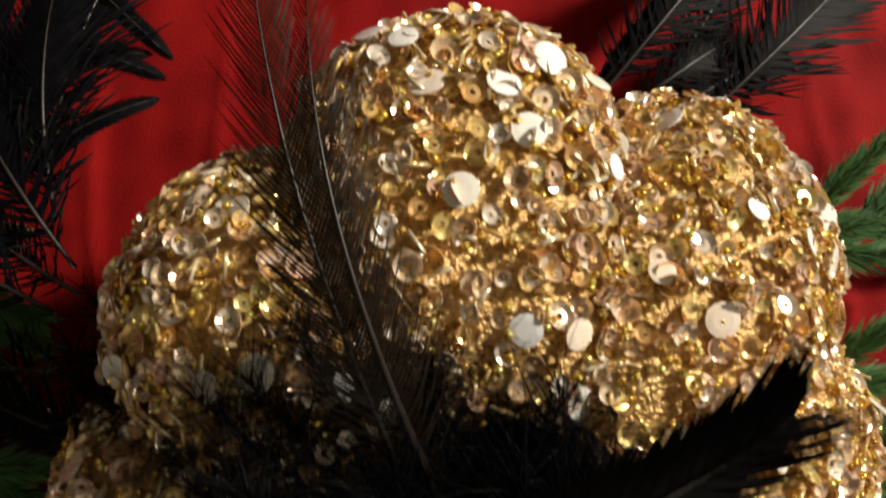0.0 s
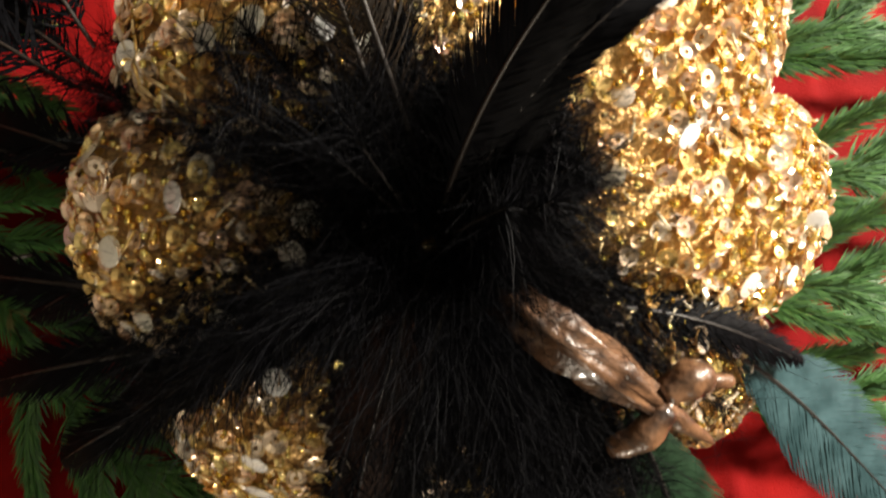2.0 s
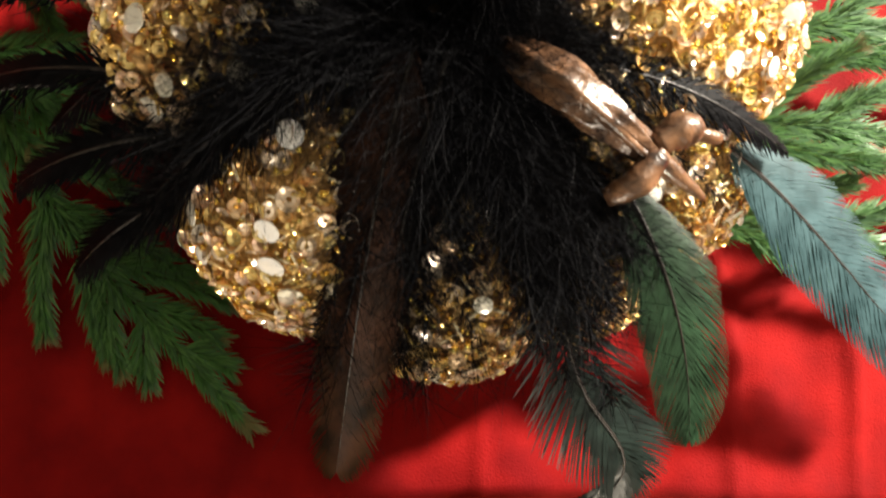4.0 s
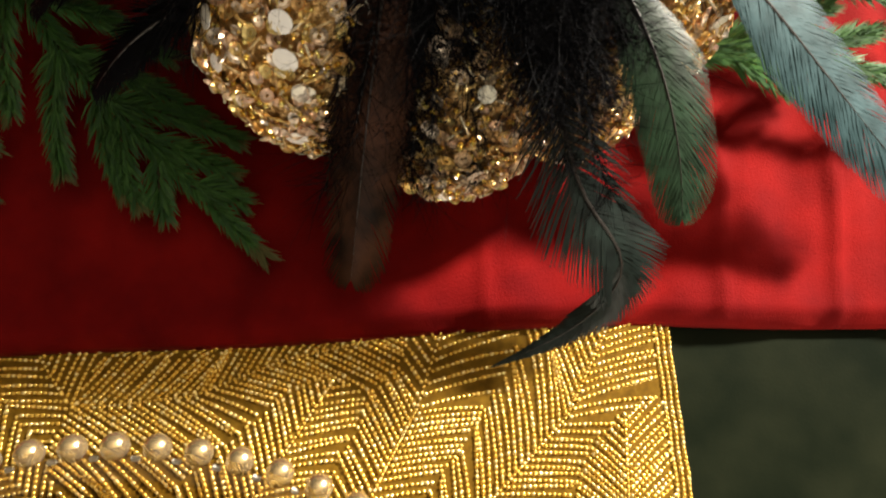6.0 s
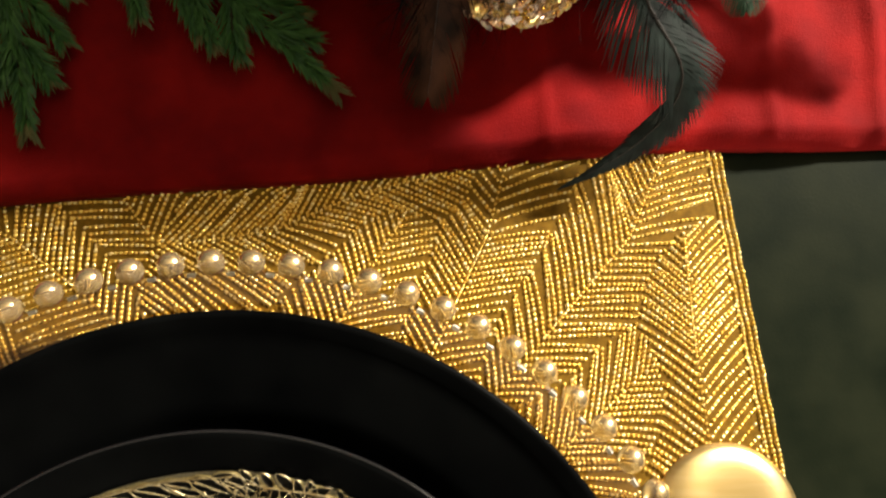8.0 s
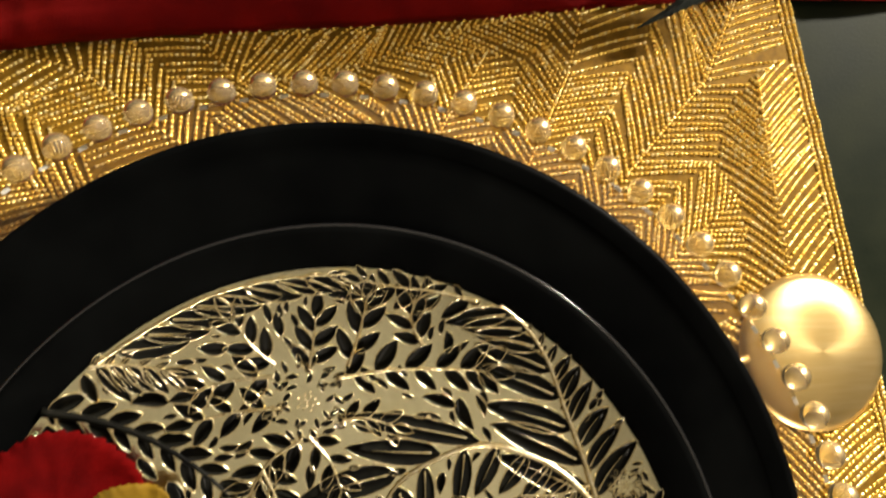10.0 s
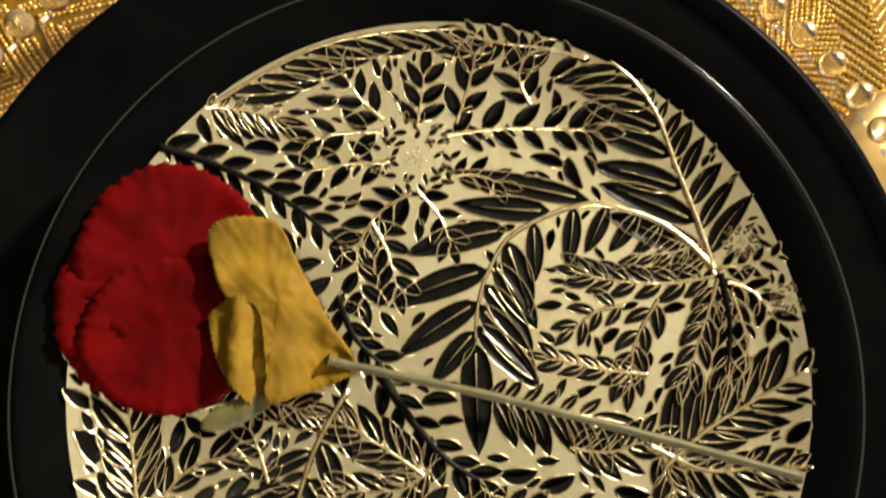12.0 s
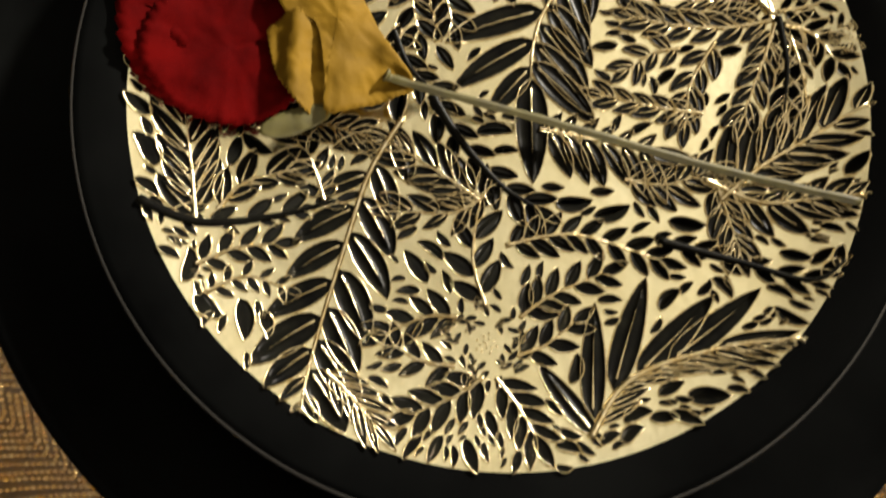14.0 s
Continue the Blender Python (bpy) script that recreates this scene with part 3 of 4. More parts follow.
frond([(70.7, 22.5), (59.0, 20.8), (45.5, 21.5), (36.4, 23.4)], 6, (9.1, 9.1), (9.7, 9.7), 36, 34, 0.34, 1, 0.3)
frond([(71.4, 21.7), (67.4, 10.4), (62.1, -3.0)], 5, (9.2, 9.2), (9.2, 9.2), 38, 36, 0.32, 1, 0.4)
frond([(71.9, 23.2), (73.4, 10.3), (71.8, -3.0)], 5, (9.1, 9.1), (7.2, 7.2), 34, 34, 0.3, 0, 0.3, M_enamel, stalk=1.2)
frond([(55.8, 16.6), (49.2, 5.9), (47.1, -4.4)], 4, (8.9, 8.9), (9.4, 9.4), 44, 38, 0.34, 1, 0.5)
frond([(46.7, 15.0), (39.0, 13.4), (32.8, 8.8)], 3, (7.0, 7.0), (7.6, 7.6), 60, 44, 0.5, 1, 0.5)
frond([(51.6, -3.0), (39.8, -1.5), (26.5, 1.3)], 5, (8.2, 8.2), (6.8, 6.8), 34, 34, 0.3, 1, 0.4)
frond([(68.3, 31.7), (59.4, 28.9), (48.9, 28.9)], 5, (8.2, 8.2), 0, 34, 34, 0.34, 1, 0.2)
frond([(54.3, -26.2), (64.9, -17.5), (76.5, -10.4), (92.5, -0.7)], 7, (22.8, 13.8), (14.9, 13.8), 44, 32, 0.25, 1, 0.2, stalk=1)
# sprays below the rose's stalk
frond([(-18.6, 0.1), (-11.2, -11.6), (-1.2, -23.0), (7.3, -28.5)], 6, (8.6, 8.6), (9.2, 9.2), 42, 38, 0.32, 0, 0.2, M_enamel, stalk=1.5)
frond([(-25.6, -6.0), (-33.7, -20.8), (-38.6, -37.7), (-43.1, -55.2), (-45.9, -69.0), (-46.8, -78.3)], 9, (15.7, 22.1), (14.4, 20.8), 54, 46, 0.27, 1, 0.3, stalk=1)
blossom(-4.9, -62.5, 6.7)
frond([(-4.8, -53.6), (-8.0, -41.4), (-5.8, -25.9)], 4, (9.5, 9.5), (9.5, 9.5), 46, 36, 0.42, 0, 0)
frond([(-11.6, -56.3), (-19.1, -56.3), (-28.4, -60.3)], 4, (8.2, 8.2), (8.2, 8.2), 46, 36, 0.42, 0, 0)
frond([(-12.3, -67.9), (-20.3, -66.7), (-27.0, -62.9)], 3, (7.4, 7.4), (7.4, 7.4), 46, 36, 0.42, 0, 0)
frond([(3.4, -56.2), (11.1, -50.7), (23.8, -45.1)], 5, (8.2, 8.2), (7.9, 7.9), 46, 36, 0.42, 0, 0)
frond([(0.1, -38.5), (17.1, -35.4), (38.0, -41.5)], 8, (7.6, 7.6), (7.9, 7.9), 46, 36, 0.42, 0, 0)
frond([(-5.7, -70.4), (-12.3, -74.7), (-21.3, -78.3)], 4, (8.6, 8.6), (8.1, 8.1), 46, 36, 0.42, 0, 0)
frond([(-2.7, -70.4), (2.1, -76.6), (5.7, -83.0)], 4, (8.8, 8.8), (8.4, 8.4), 42, 36, 0.38, 0, 0)
frond([(2.5, -65.3), (9.3, -62.7), (16.3, -57.4)], 3, (7.6, 7.6), (7.6, 7.6), 42, 36, 0.42, 0, 0)
frond([(-6.2, -27.3), (-14.0, -21.8), (-25.4, -14.8)], 4, (13.2, 13.2), (11.9, 11.9), 36, 30, 0.3, 1, 0.3)
frond([(-4.8, -25.9), (-12.5, -30.3), (-25.1, -30.5)], 4, (8.3, 8.3), (9.6, 9.6), 40, 34, 0.3, 1, 0.3)
# broad frond by the lower edge
leaf_to((19.7, -82.9), (7.4, -66.6), 5.1, -0.1, 1)
leaf_to((19.4, -79.9), (21.7, -52.2), 5.7, 0, 1)
leaf_to((24.7, -73.2), (34.6, -45.7), 6.4, 0, 1)
leaf_to((30.3, -69.6), (50.6, -49.9), 6.4, 0.1, 1)
leaf_to((37.9, -66.3), (61.6, -48.2), 6.0, 0.15, 1)
leaf_to((50.0, -62.5), (68.2, -58.8), 4.0, 0.1, 1)
frond([(18.4, -83.6), (26.7, -72.3), (37.9, -66.5), (53.8, -62.4), (69.6, -60.3)], 13, 0, (10.5, 19.4), 30, 24, 0.14, 1, 0.1, stalk=1.1)
# leaves by the other edge
frond([(-73.6, -34.6), (-75.6, -22.4), (-78.4, -7.3)], 5, (14.0, 14.0), (13.3, 13.3), 42, 30, 0.34, 1, 0.3)
frond([(-89.2, -29.0), (-73.8, -34.9), (-56.3, -32.6), (-41.7, -28.0)], 6, (8.2, 8.2), (5.4, 5.4), 40, 34, 0.3, 0, 0.2, M_enamel, stalk=1.4)
frond([(-69.3, -31.7), (-63.5, -24.5), (-54.3, -21.3)], 3, (10.6, 10.6), (9.0, 9.0), 40, 34, 0.36, 1, 0.3)
frond([(-72.6, -45.2), (-64.6, -41.0), (-55.8, -39.5)], 4, (7.4, 7.4), (6.6, 6.6), 50, 40, 0.4, 0, 0)
frond([(-69.5, -51.6), (-61.5, -47.6), (-52.5, -50.1)], 5, (4.7, 4.7), (4.7, 4.7), 60, 50, 0.6, 0, 0)
frond([(-92.5, -19.6), (-92.5, -9.0), (-92.7, 2.3)], 6, 0, (10.5, 10.5), 62, 56, 0.22, 1, 0.2)
frond([(-61.8, -10.2), (-49.6, -8.2), (-36.8, -10.7)], 6, (8.5, 8.5), (9.4, 9.4), 44, 38, 0.34, 1, 0.2)
frond([(-44.5, -28.1), (-46.8, -21.1), (-49.2, -15.4)], 3, (7.0, 7.0), (7.0, 7.0), 48, 38, 0.45, 0, 0)
frond([(-42.1, -69.1), (-36.8, -73.9), (-31.4, -79.8)], 4, (9.9, 9.9), (9.9, 9.9), 30, 24, 0.22, 1, 0.1)
# leaves beside the stalk's end
frond([(50.7, -20.6), (64.1, -26.7), (75.9, -26.2), (86.7, -25.5)], 7, (8.1, 8.1), (12.1, 12.1), 44, 36, 0.34, 1, 0.3, stalk=0.9)
frond([(38.3, -36.6), (58.5, -42.3), (72.9, -46.8), (80.6, -42.0)], 7, (6.6, 6.6), (6.6, 6.6), 34, 30, 0.32, 0, 0.2, M_enamel, stalk=1.3)
frond([(9.0, -8.1), (22.0, -10.5), (36.6, -13.4)], 6, (7.1, 7.1), (14.8, 14.8), 50, 44, 0.3, 1, -0.3)
frond([(30.4, -20.9), (40.5, -22.2), (50.8, -19.1)], 5, (9.1, 9.1), (9.6, 9.6), 50, 40, 0.34, 1, 0.3)
frond([(53.5, -20.6), (55.7, -29.3), (57.6, -37.8)], 4, (8.7, 8.7), (9.2, 9.2), 44, 36, 0.34, 1, 0.3)

def fill_gaps():
    """Small leaves and dots where the fronds leave the ground bare."""
    rng = random.Random(21)
    for k in range(6400):
        a, r = rng.uniform(0, 6.2832), 0.0905 * math.sqrt(rng.random()) if k > 2200 else rng.uniform(0.080, 0.0892)
        x, y = r * math.cos(a), r * math.sin(a)
        P = np.array(grown)
        dx, dy = x - P[:, 0], y - P[:, 1]
        u = np.abs(dx * np.cos(P[:, 3]) + dy * np.sin(P[:, 3])) - P[:, 2]
        w = np.abs(-dx * np.sin(P[:, 3]) + dy * np.cos(P[:, 3])) - P[:, 4]
        d = np.hypot(np.maximum(u, 0), np.maximum(w, 0)).min()
        if d > (0.0008 if k > 2200 else 0.0004):
            size = min(0.0100, d * rng.uniform(2.6, 4.2) + 0.0010)
            g = P[int(np.hypot(dx, dy).argmin())][3] + rng.uniform(-0.4, 0.4)
            bend = rng.uniform(-1.2, 1.2)
            leaf(x - 0.5 * size * math.cos(g), y - 0.5 * size * math.sin(g), g - 0.5 * bend, size, min(size * rng.uniform(0.40, 0.55), 2.1 * d + 0.0003), bend)


fill_gaps()
tagged(part("small_leaves", from_lists(small_v, small_f, "small_leaves", [M_relief_edge, M_enamel], True, small_s), None, relief), kind="stuff")
tagged(part("stamens", from_lists(stamen_v, stamen_f, "stamens", M_relief_edge), None, relief), kind="stuff")

# ---- gold spoon, its bowl under the charger's rim ----
spoon = thing("gold_spoon", (0.1590, 0.0660, 0.0034), "brushed gold round spoon tucked under the glass charger", "spoon")
part("bowl", turned([(0.0, 0.0092), (0.006, 0.0089), (0.013, 0.0078), (0.0195, 0.0058), (0.0245, 0.0033), (0.0268, 0.0012), (0.0270, 0.0006), (0.0262, 0.0003), (0.0220, 0.0030), (0.010, 0.0062), (0.0, 0.0076)], 64), M_spoon, spoon).scale = (0.96, 1.0, 0.75)
v, f = [], []
tube(v, f, [Vector((-0.0235 - 0.004 * k, -0.002 - 0.0012 * k, 0.0012)) for k in range(14)], [0.0016] * 14, 8)
part("handle", from_lists(v, f, "handle", M_spoon), None, spoon)


# ---- flattened rose on the plate ----
ROSE_Z = 0.0368
rose = thing("rose", (0, 0, ROSE_Z), "dried rose with red petals and ochre sepals lying on plate", "flower")


def petal(name, cx, cy, ang, length, width, z, mat, ruffle=0.0009, seed=1, cup=0.002, teeth=40, label=""):
    """A petal lying almost flat, with a toothed edge and soft folds; it points along ang from (cx, cy)."""
    verts, faces = [], []
    rings, n = 9, 160
    c, s = math.cos(ang), math.sin(ang)
    for k in range(rings + 1):
        q = k / rings
        for j in range(n):
            a = 2 * math.pi * j / n
            tooth = 1 + (0.045 * (((j * teeth / n) % 1.0) - 0.5) + 0.05 * noise.noise((math.cos(a) * 1.6, math.sin(a) * 1.6, seed))) * q
            x = length * (0.5 - 0.5 * math.cos(a)) * 1.0
            shape = math.sin(a) * (0.30 + 0.80 * (x / length)) if seed % 2 else math.sin(a)
            px = length * 0.5 + (x - length * 0.5) * q * tooth
            py = 0.5 * width * shape * q * tooth
            fold = 0.0011 * abs(noise.noise((px * 55 + seed, py * 130, 5.5))) + 0.0005 * noise.noise((px * 300, py * 300, seed))
            h = z + fold + cup * (1 - q * q) * 0.4 + ruffle * (0.3 + q) * noise.noise((px * 90, py * 90, seed * 3.1)) + 0.0003 * math.sin(py * 420 + seed) * q
            wx, wy = cx + c * px - s * py, cy + s * px + c * py
            verts.append((wx, wy, h + dish(min(0.0935, math.hypot(wx, wy))) - dish(0)))
    for k in range(rings):
        for j in range(n):
            a, b = k * n + j, k * n + (j + 1) % n
            faces.append((a, b, b + n, a + n))
    nv = len(verts)
    verts += [(x, y, h - 0.0005) for x, y, h in verts]
    faces += [tuple(nv + q for q in f[::-1]) for f in faces]
    for j in range(n):
        a, b = rings * n + j, rings * n + (j + 1) % n
        faces.append((a, b, nv + b, nv + a))
    return part(name, from_lists(verts, faces, name, mat), None, rose, label)


petal("petal", -0.0480, 0.0110, radians(168), 0.0460, 0.0500, 0.0012, M_petal, seed=2, label="large dark red petal")
petal("petal", -0.0500, 0.0200, radians(158), 0.0410, 0.0460, 0.0020, M_petal, seed=4, label="large dark red petal")
petal("petal", -0.0480, 0.0090, radians(184), 0.0400, 0.0380, 0.0028, M_petal, seed=6, label="large dark red petal")


def sheet(name, outline, middle, z, rise, teeth, mat, seed, label):
    """A thin dry petal inside a rounded outline; rise(x, y) lifts its folds."""
    n, rings = 220, 14
    verts, faces = [], []
    mid = Vector((*middle, 0))
    loop = [(x, y, 0) for x, y in outline] + [(*outline[0], 0)]
    for k in range(rings + 1):
        q = k / rings
        for m in range(n):
            p = mid.lerp(spline(loop, m / n), q * (1 + teeth * ((m * 0.27) % 1.0 - 0.5) * q ** 3))
            h = z + rise(p.x, p.y) + 0.0010 * abs(noise.noise((p.x * 120 + seed, p.y * 120, seed))) + 0.0004 * noise.noise((p.x * 420, p.y * 420, seed))
            h += 0.0007 * q ** 4 * noise.noise((p.x * 200, p.y * 200, seed + 5))
            verts.append((p.x, p.y, h + dish(p.xy.length) - dish(0)))
    for k in range(rings):
        for m in range(n):
            a, b = k * n + m, k * n + (m + 1) % n
            faces.append((a, b, b + n, a + n))
    nv = len(verts)
    verts += [(x, y, h - 0.0004) for x, y, h in verts]
    faces += [tuple(nv + q for q in f[::-1]) for f in faces]
    for m in range(n):
        a, b = rings * n + m, rings * n + (m + 1) % n
        faces.append((a, b, nv + b, nv + a))
    return part(name, from_lists(verts, faces, name, mat), None, rose, label)


def ease(u):
    u = min(max(u, 0.0), 1.0)
    return u * u * (3 - 2 * u)


sheet("sepal", ((-0.0594, 0.0281), (-0.0589, 0.0339), (-0.0525, 0.0366), (-0.0433, 0.0354), (-0.0382, 0.0260), (-0.0309, 0.0126), (-0.0229, 0.0002), (-0.0272, -0.0038), (-0.0345, -0.0063), (-0.0438, -0.0086), (-0.0446, 0.0011), (-0.0474, 0.0141), (-0.0545, 0.0165)),
      (-0.0420, 0.0150), 0.0058, lambda x, y: 0.0022 * ease((-0.032 - x) / 0.010) * ease((0.030 - y) / 0.010) + 0.0008 * ease((y - 0.025) / 0.01) + 0.0003 * math.sin(11 * math.atan2(y + 0.001, -x - 0.020)), 0.02, M_sepal, 3, "ochre yellow dry petal with soft folds")
sheet("sepal", ((-0.0591, 0.0121), (-0.0545, 0.0160), (-0.0490, 0.0160), (-0.0446, 0.0079), (-0.0434, -0.0080), (-0.0485, -0.0084), (-0.0562, 0.0012)),
      (-0.0505, 0.0040), 0.0056, lambda x, y: 0.0030 * math.exp(-((x + 0.0515) / 0.0035) ** 2), 0.09, M_sepal, 5, "ochre yellow petal with a toothed edge")
petal("leaf", -0.0425, -0.0070, radians(203), 0.0185, 0.0060, 0.0058, M_stalk, seed=8, teeth=0, label="pale green sepal tip")
v, f = [], []
line = [spline([(-0.0300, 0.0015, 0.0072), (-0.0242, -0.0001, 0.0060), (0.0116, -0.0081, 0.0036), (0.0532, -0.0189, 0.0030), (0.0850, -0.0279, 0.0082)], k / 40) for k in range(41)]
tube(v, f, line, [0.0011 + 0.0006 * max(0, 1 - k / 5) + 0.00012 * math.sin(k * 1.7) for k in range(41)], 8)
part("stalk", from_lists(v, f, "stalk", M_stalk), None, rose, "thin olive green stalk")

# ---- sequined pumpkin ----
PC = Vector((0.0815, 0.3330, 0.0600))
TILT = Matrix.Rotation(radians(20), 4, Vector((0.94, 0.35, 0)))
NOTCH = [-42, -15, 25, 79, 129, 169, 210, 258, 290, 318]
SWELL = [1.0, 1.0, 0.985, 1.0, 0.955, 1.0, 1.0, 1.0, 0.98]
pumpkin = thing("sequin_pumpkin", PC, "ornamental pumpkin covered in gold and pearl sequins and beads", "pumpkin")


def pumpkin_at(th, ph, swell=0.0):
    """A point of the pumpkin's skin, about its middle."""
    deg = (math.degrees(th) + 42) % 360 - 42
    for a, b, grown in zip(NOTCH, NOTCH[1:], SWELL):
        if a <= deg <= b:
            d = (2 * deg - a - b) / (b - a)
            wide = (b - a) / 45
            break
    lob = 1 - (0.06 + 0.11 * min(1.2, wide)) * abs(d) ** 2.6
    r = (0.1035 + swell) * (1 + (grown - 1) * (1 - d * d)) * lob * math.cos(ph) ** 0.92
    z = (0.0460 + swell) * math.sin(ph) * (0.80 + 0.20 * lob)
    if ph > 0:
        z -= 0.016 * math.exp(-(r / 0.026) ** 2)
    return TILT @ Vector((0.945 * r * math.cos(th), r * math.sin(th), z))


def pumpkin_frame(th, ph, swell=0.0):
    p = pumpkin_at(th, ph, swell)
    a = pumpkin_at(th + 0.01, ph, swell) - p
    b = pumpkin_at(th, ph + 0.01, swell) - p
    return p, a.cross(b).normalized()


def pumpkin_skin():
    verts, faces = [], []
    n, m = 180, 60
    for j in range(m + 1):
        ph = -1.5 + 3.0 * j / m
        for i in range(n):
            verts.append(pumpkin_at(2 * math.pi * i / n, ph))
    for j in range(m):
        for i in range(n):
            a, b = j * n + i, j * n + (i + 1) % n
            faces.append((a, b, b + n, a + n))
    faces.append(tuple(range(n))[::-1])
    faces.append(tuple(m * n + i for i in range(n)))
    return from_lists(verts, faces, "pumpkin_body", M_body)


part("pumpkin_body", pumpkin_skin(), None, pumpkin, "gold glittered ribbed shell")


def sequin_mesh(name, mat, hole, cup):
    """A round sequin of radius one: a thin disc, cupped, with or without a hole."""
    n = 14
    verts, faces = [], []
    rings = ((hole, 0.0), (0.62, -0.02 * cup), (1.0, 0.30 * cup)) if hole else ((0.02, 0.06), (0.6, 0.05), (1.0, 0.0))
    for r, z in rings:
        verts += [(r * math.cos(2 * math.pi * k / n), r * math.sin(2 * math.pi * k / n), z) for k in range(n)]
    verts += [(1.0 * math.cos(2 * math.pi * k / n), math.sin(2 * math.pi * k / n), rings[-1][1] - 0.09) for k in range(n)]
    for g in range(3):
        for k in range(n):
            faces.append((g * n + k, g * n + (k + 1) % n, (g + 1) * n + (k + 1) % n, (g + 1) * n + k)[::-1])
    if not hole:
        faces.append(tuple(range(n)))
    return from_lists(verts, faces, name, mat, False)


S_pearl = sequin_mesh("pearl_sequin", M_disc, 0, 0)
S_cup = sequin_mesh("cup_sequin", M_cup, 0.24, 1.0)


def facing(nrm, rng, jitter):
    n = (nrm + Vector((rng.gauss(0, jitter), rng.gauss(0, jitter), rng.gauss(0, jitter)))).normalized()
    return n.to_track_quat("Z", "Y") @ Euler((0, 0, rng.uniform(0, 6.28))).to_quaternion()


def dress_pumpkin():
    rng = random.Random(8)

    def spot():
        while True:
            th = rng.uniform(0, 2 * math.pi)
            ph = math.asin(rng.uniform(-0.75, 0.995))
            p, n = pumpkin_frame(th, ph)
            if n.z > -0.55:
                return th, ph, p, n

    taken = []
    while len(taken) < 175:
        th, ph, p, n = spot()
        if all((p - q).length > 0.0078 for q in taken):
            taken.append(p)
            ob = part("pearl_sequin", S_pearl, None, pumpkin)
            r = rng.choice((0.0030, 0.0034, 0.0034, 0.0036, 0.0026))
            ob.matrix_basis = Matrix.LocRotScale(p + n * rng.uniform(0.0020, 0.0034), facing(n, rng, 0.22), (r, r, r))
    for _ in range(125):
        th, ph, p, n = spot()
        ob = part("cup_sequin", S_cup, None, pumpkin)
        r = rng.uniform(0.0021, 0.0031)
        ob.matrix_basis = Matrix.LocRotScale(p + n * rng.uniform(0.0012, 0.0028), facing(n, rng, 0.35), (r, r, r))
    # the rest of the covering
    cups, beads, bugles = ([], []), ([], []), ([], [])
    cup_v = [q.co.copy() for q in S_cup.vertices]
    cup_f = [tuple(p.vertices) for p in S_cup.polygons]
    for _ in range(4300):
        th, ph, p, n = spot()
        r = rng.uniform(0.0014, 0.0027)
        m = Matrix.LocRotScale(p + n * rng.uniform(0.0004, 0.0026), facing(n, rng, 0.45), (r, r, r))
        k = len(cups[0])
        cups[0].extend(m @ q for q in cup_v)
        cups[1].extend(tuple(k + q for q in f) for f in cup_f)
    bm = bmesh.new()
    bmesh.ops.create_icosphere(bm, subdivisions=1, radius=1)
    ico_v = [q.co.copy() for q in bm.verts]
    bm.verts.index_update()
    ico_f = [tuple(q.index for q in f.verts) for f in bm.faces]
    bm.free()
    for _ in range(5200):
        th, ph, p, n = spot()
        r = rng.choice((0.0007, 0.0008, 0.0010, 0.0011))
        c = p + n * rng.uniform(0.0002, 0.0022)
        k = len(beads[0])
        beads[0].extend(c + q * r for q in ico_v)
        beads[1].extend(tuple(k + q for q in f) for f in ico_f)
    for _ in range(1500):
        th, ph, p, n = spot()
        q = facing(n, rng, 0.3)
        d = q @ Vector((1, 0, 0))
        L = rng.uniform(0.0016, 0.0030)
        c = p + n * rng.uniform(0.0012, 0.0030)
        tube(bugles[0], bugles[1], [c - d * L, c + d * L], [0.00042, 0.00042], 6)
    for name, (v, f), mat in (("sequin_covering", cups, M_cups), ("bead_covering", beads, M_beads), ("bugle_covering", bugles, M_bugle)):
        tagged(part(name, from_lists(v, f, name, mat, name != "sequin_covering"), None, pumpkin), kind="stuff")


dress_pumpkin()
CROWN = Vector((0.0740, 0.3160, 0.0940))


# ---- brown pod-like stem on the pumpkin ----
STEM = ((0.0800, 0.3110, 0.0760), (0.0890, 0.3065, 0.0940), (0.1030, 0.2980, 0.0990), (0.1144, 0.2920, 0.0970), (0.1275, 0.2850, 0.0920))


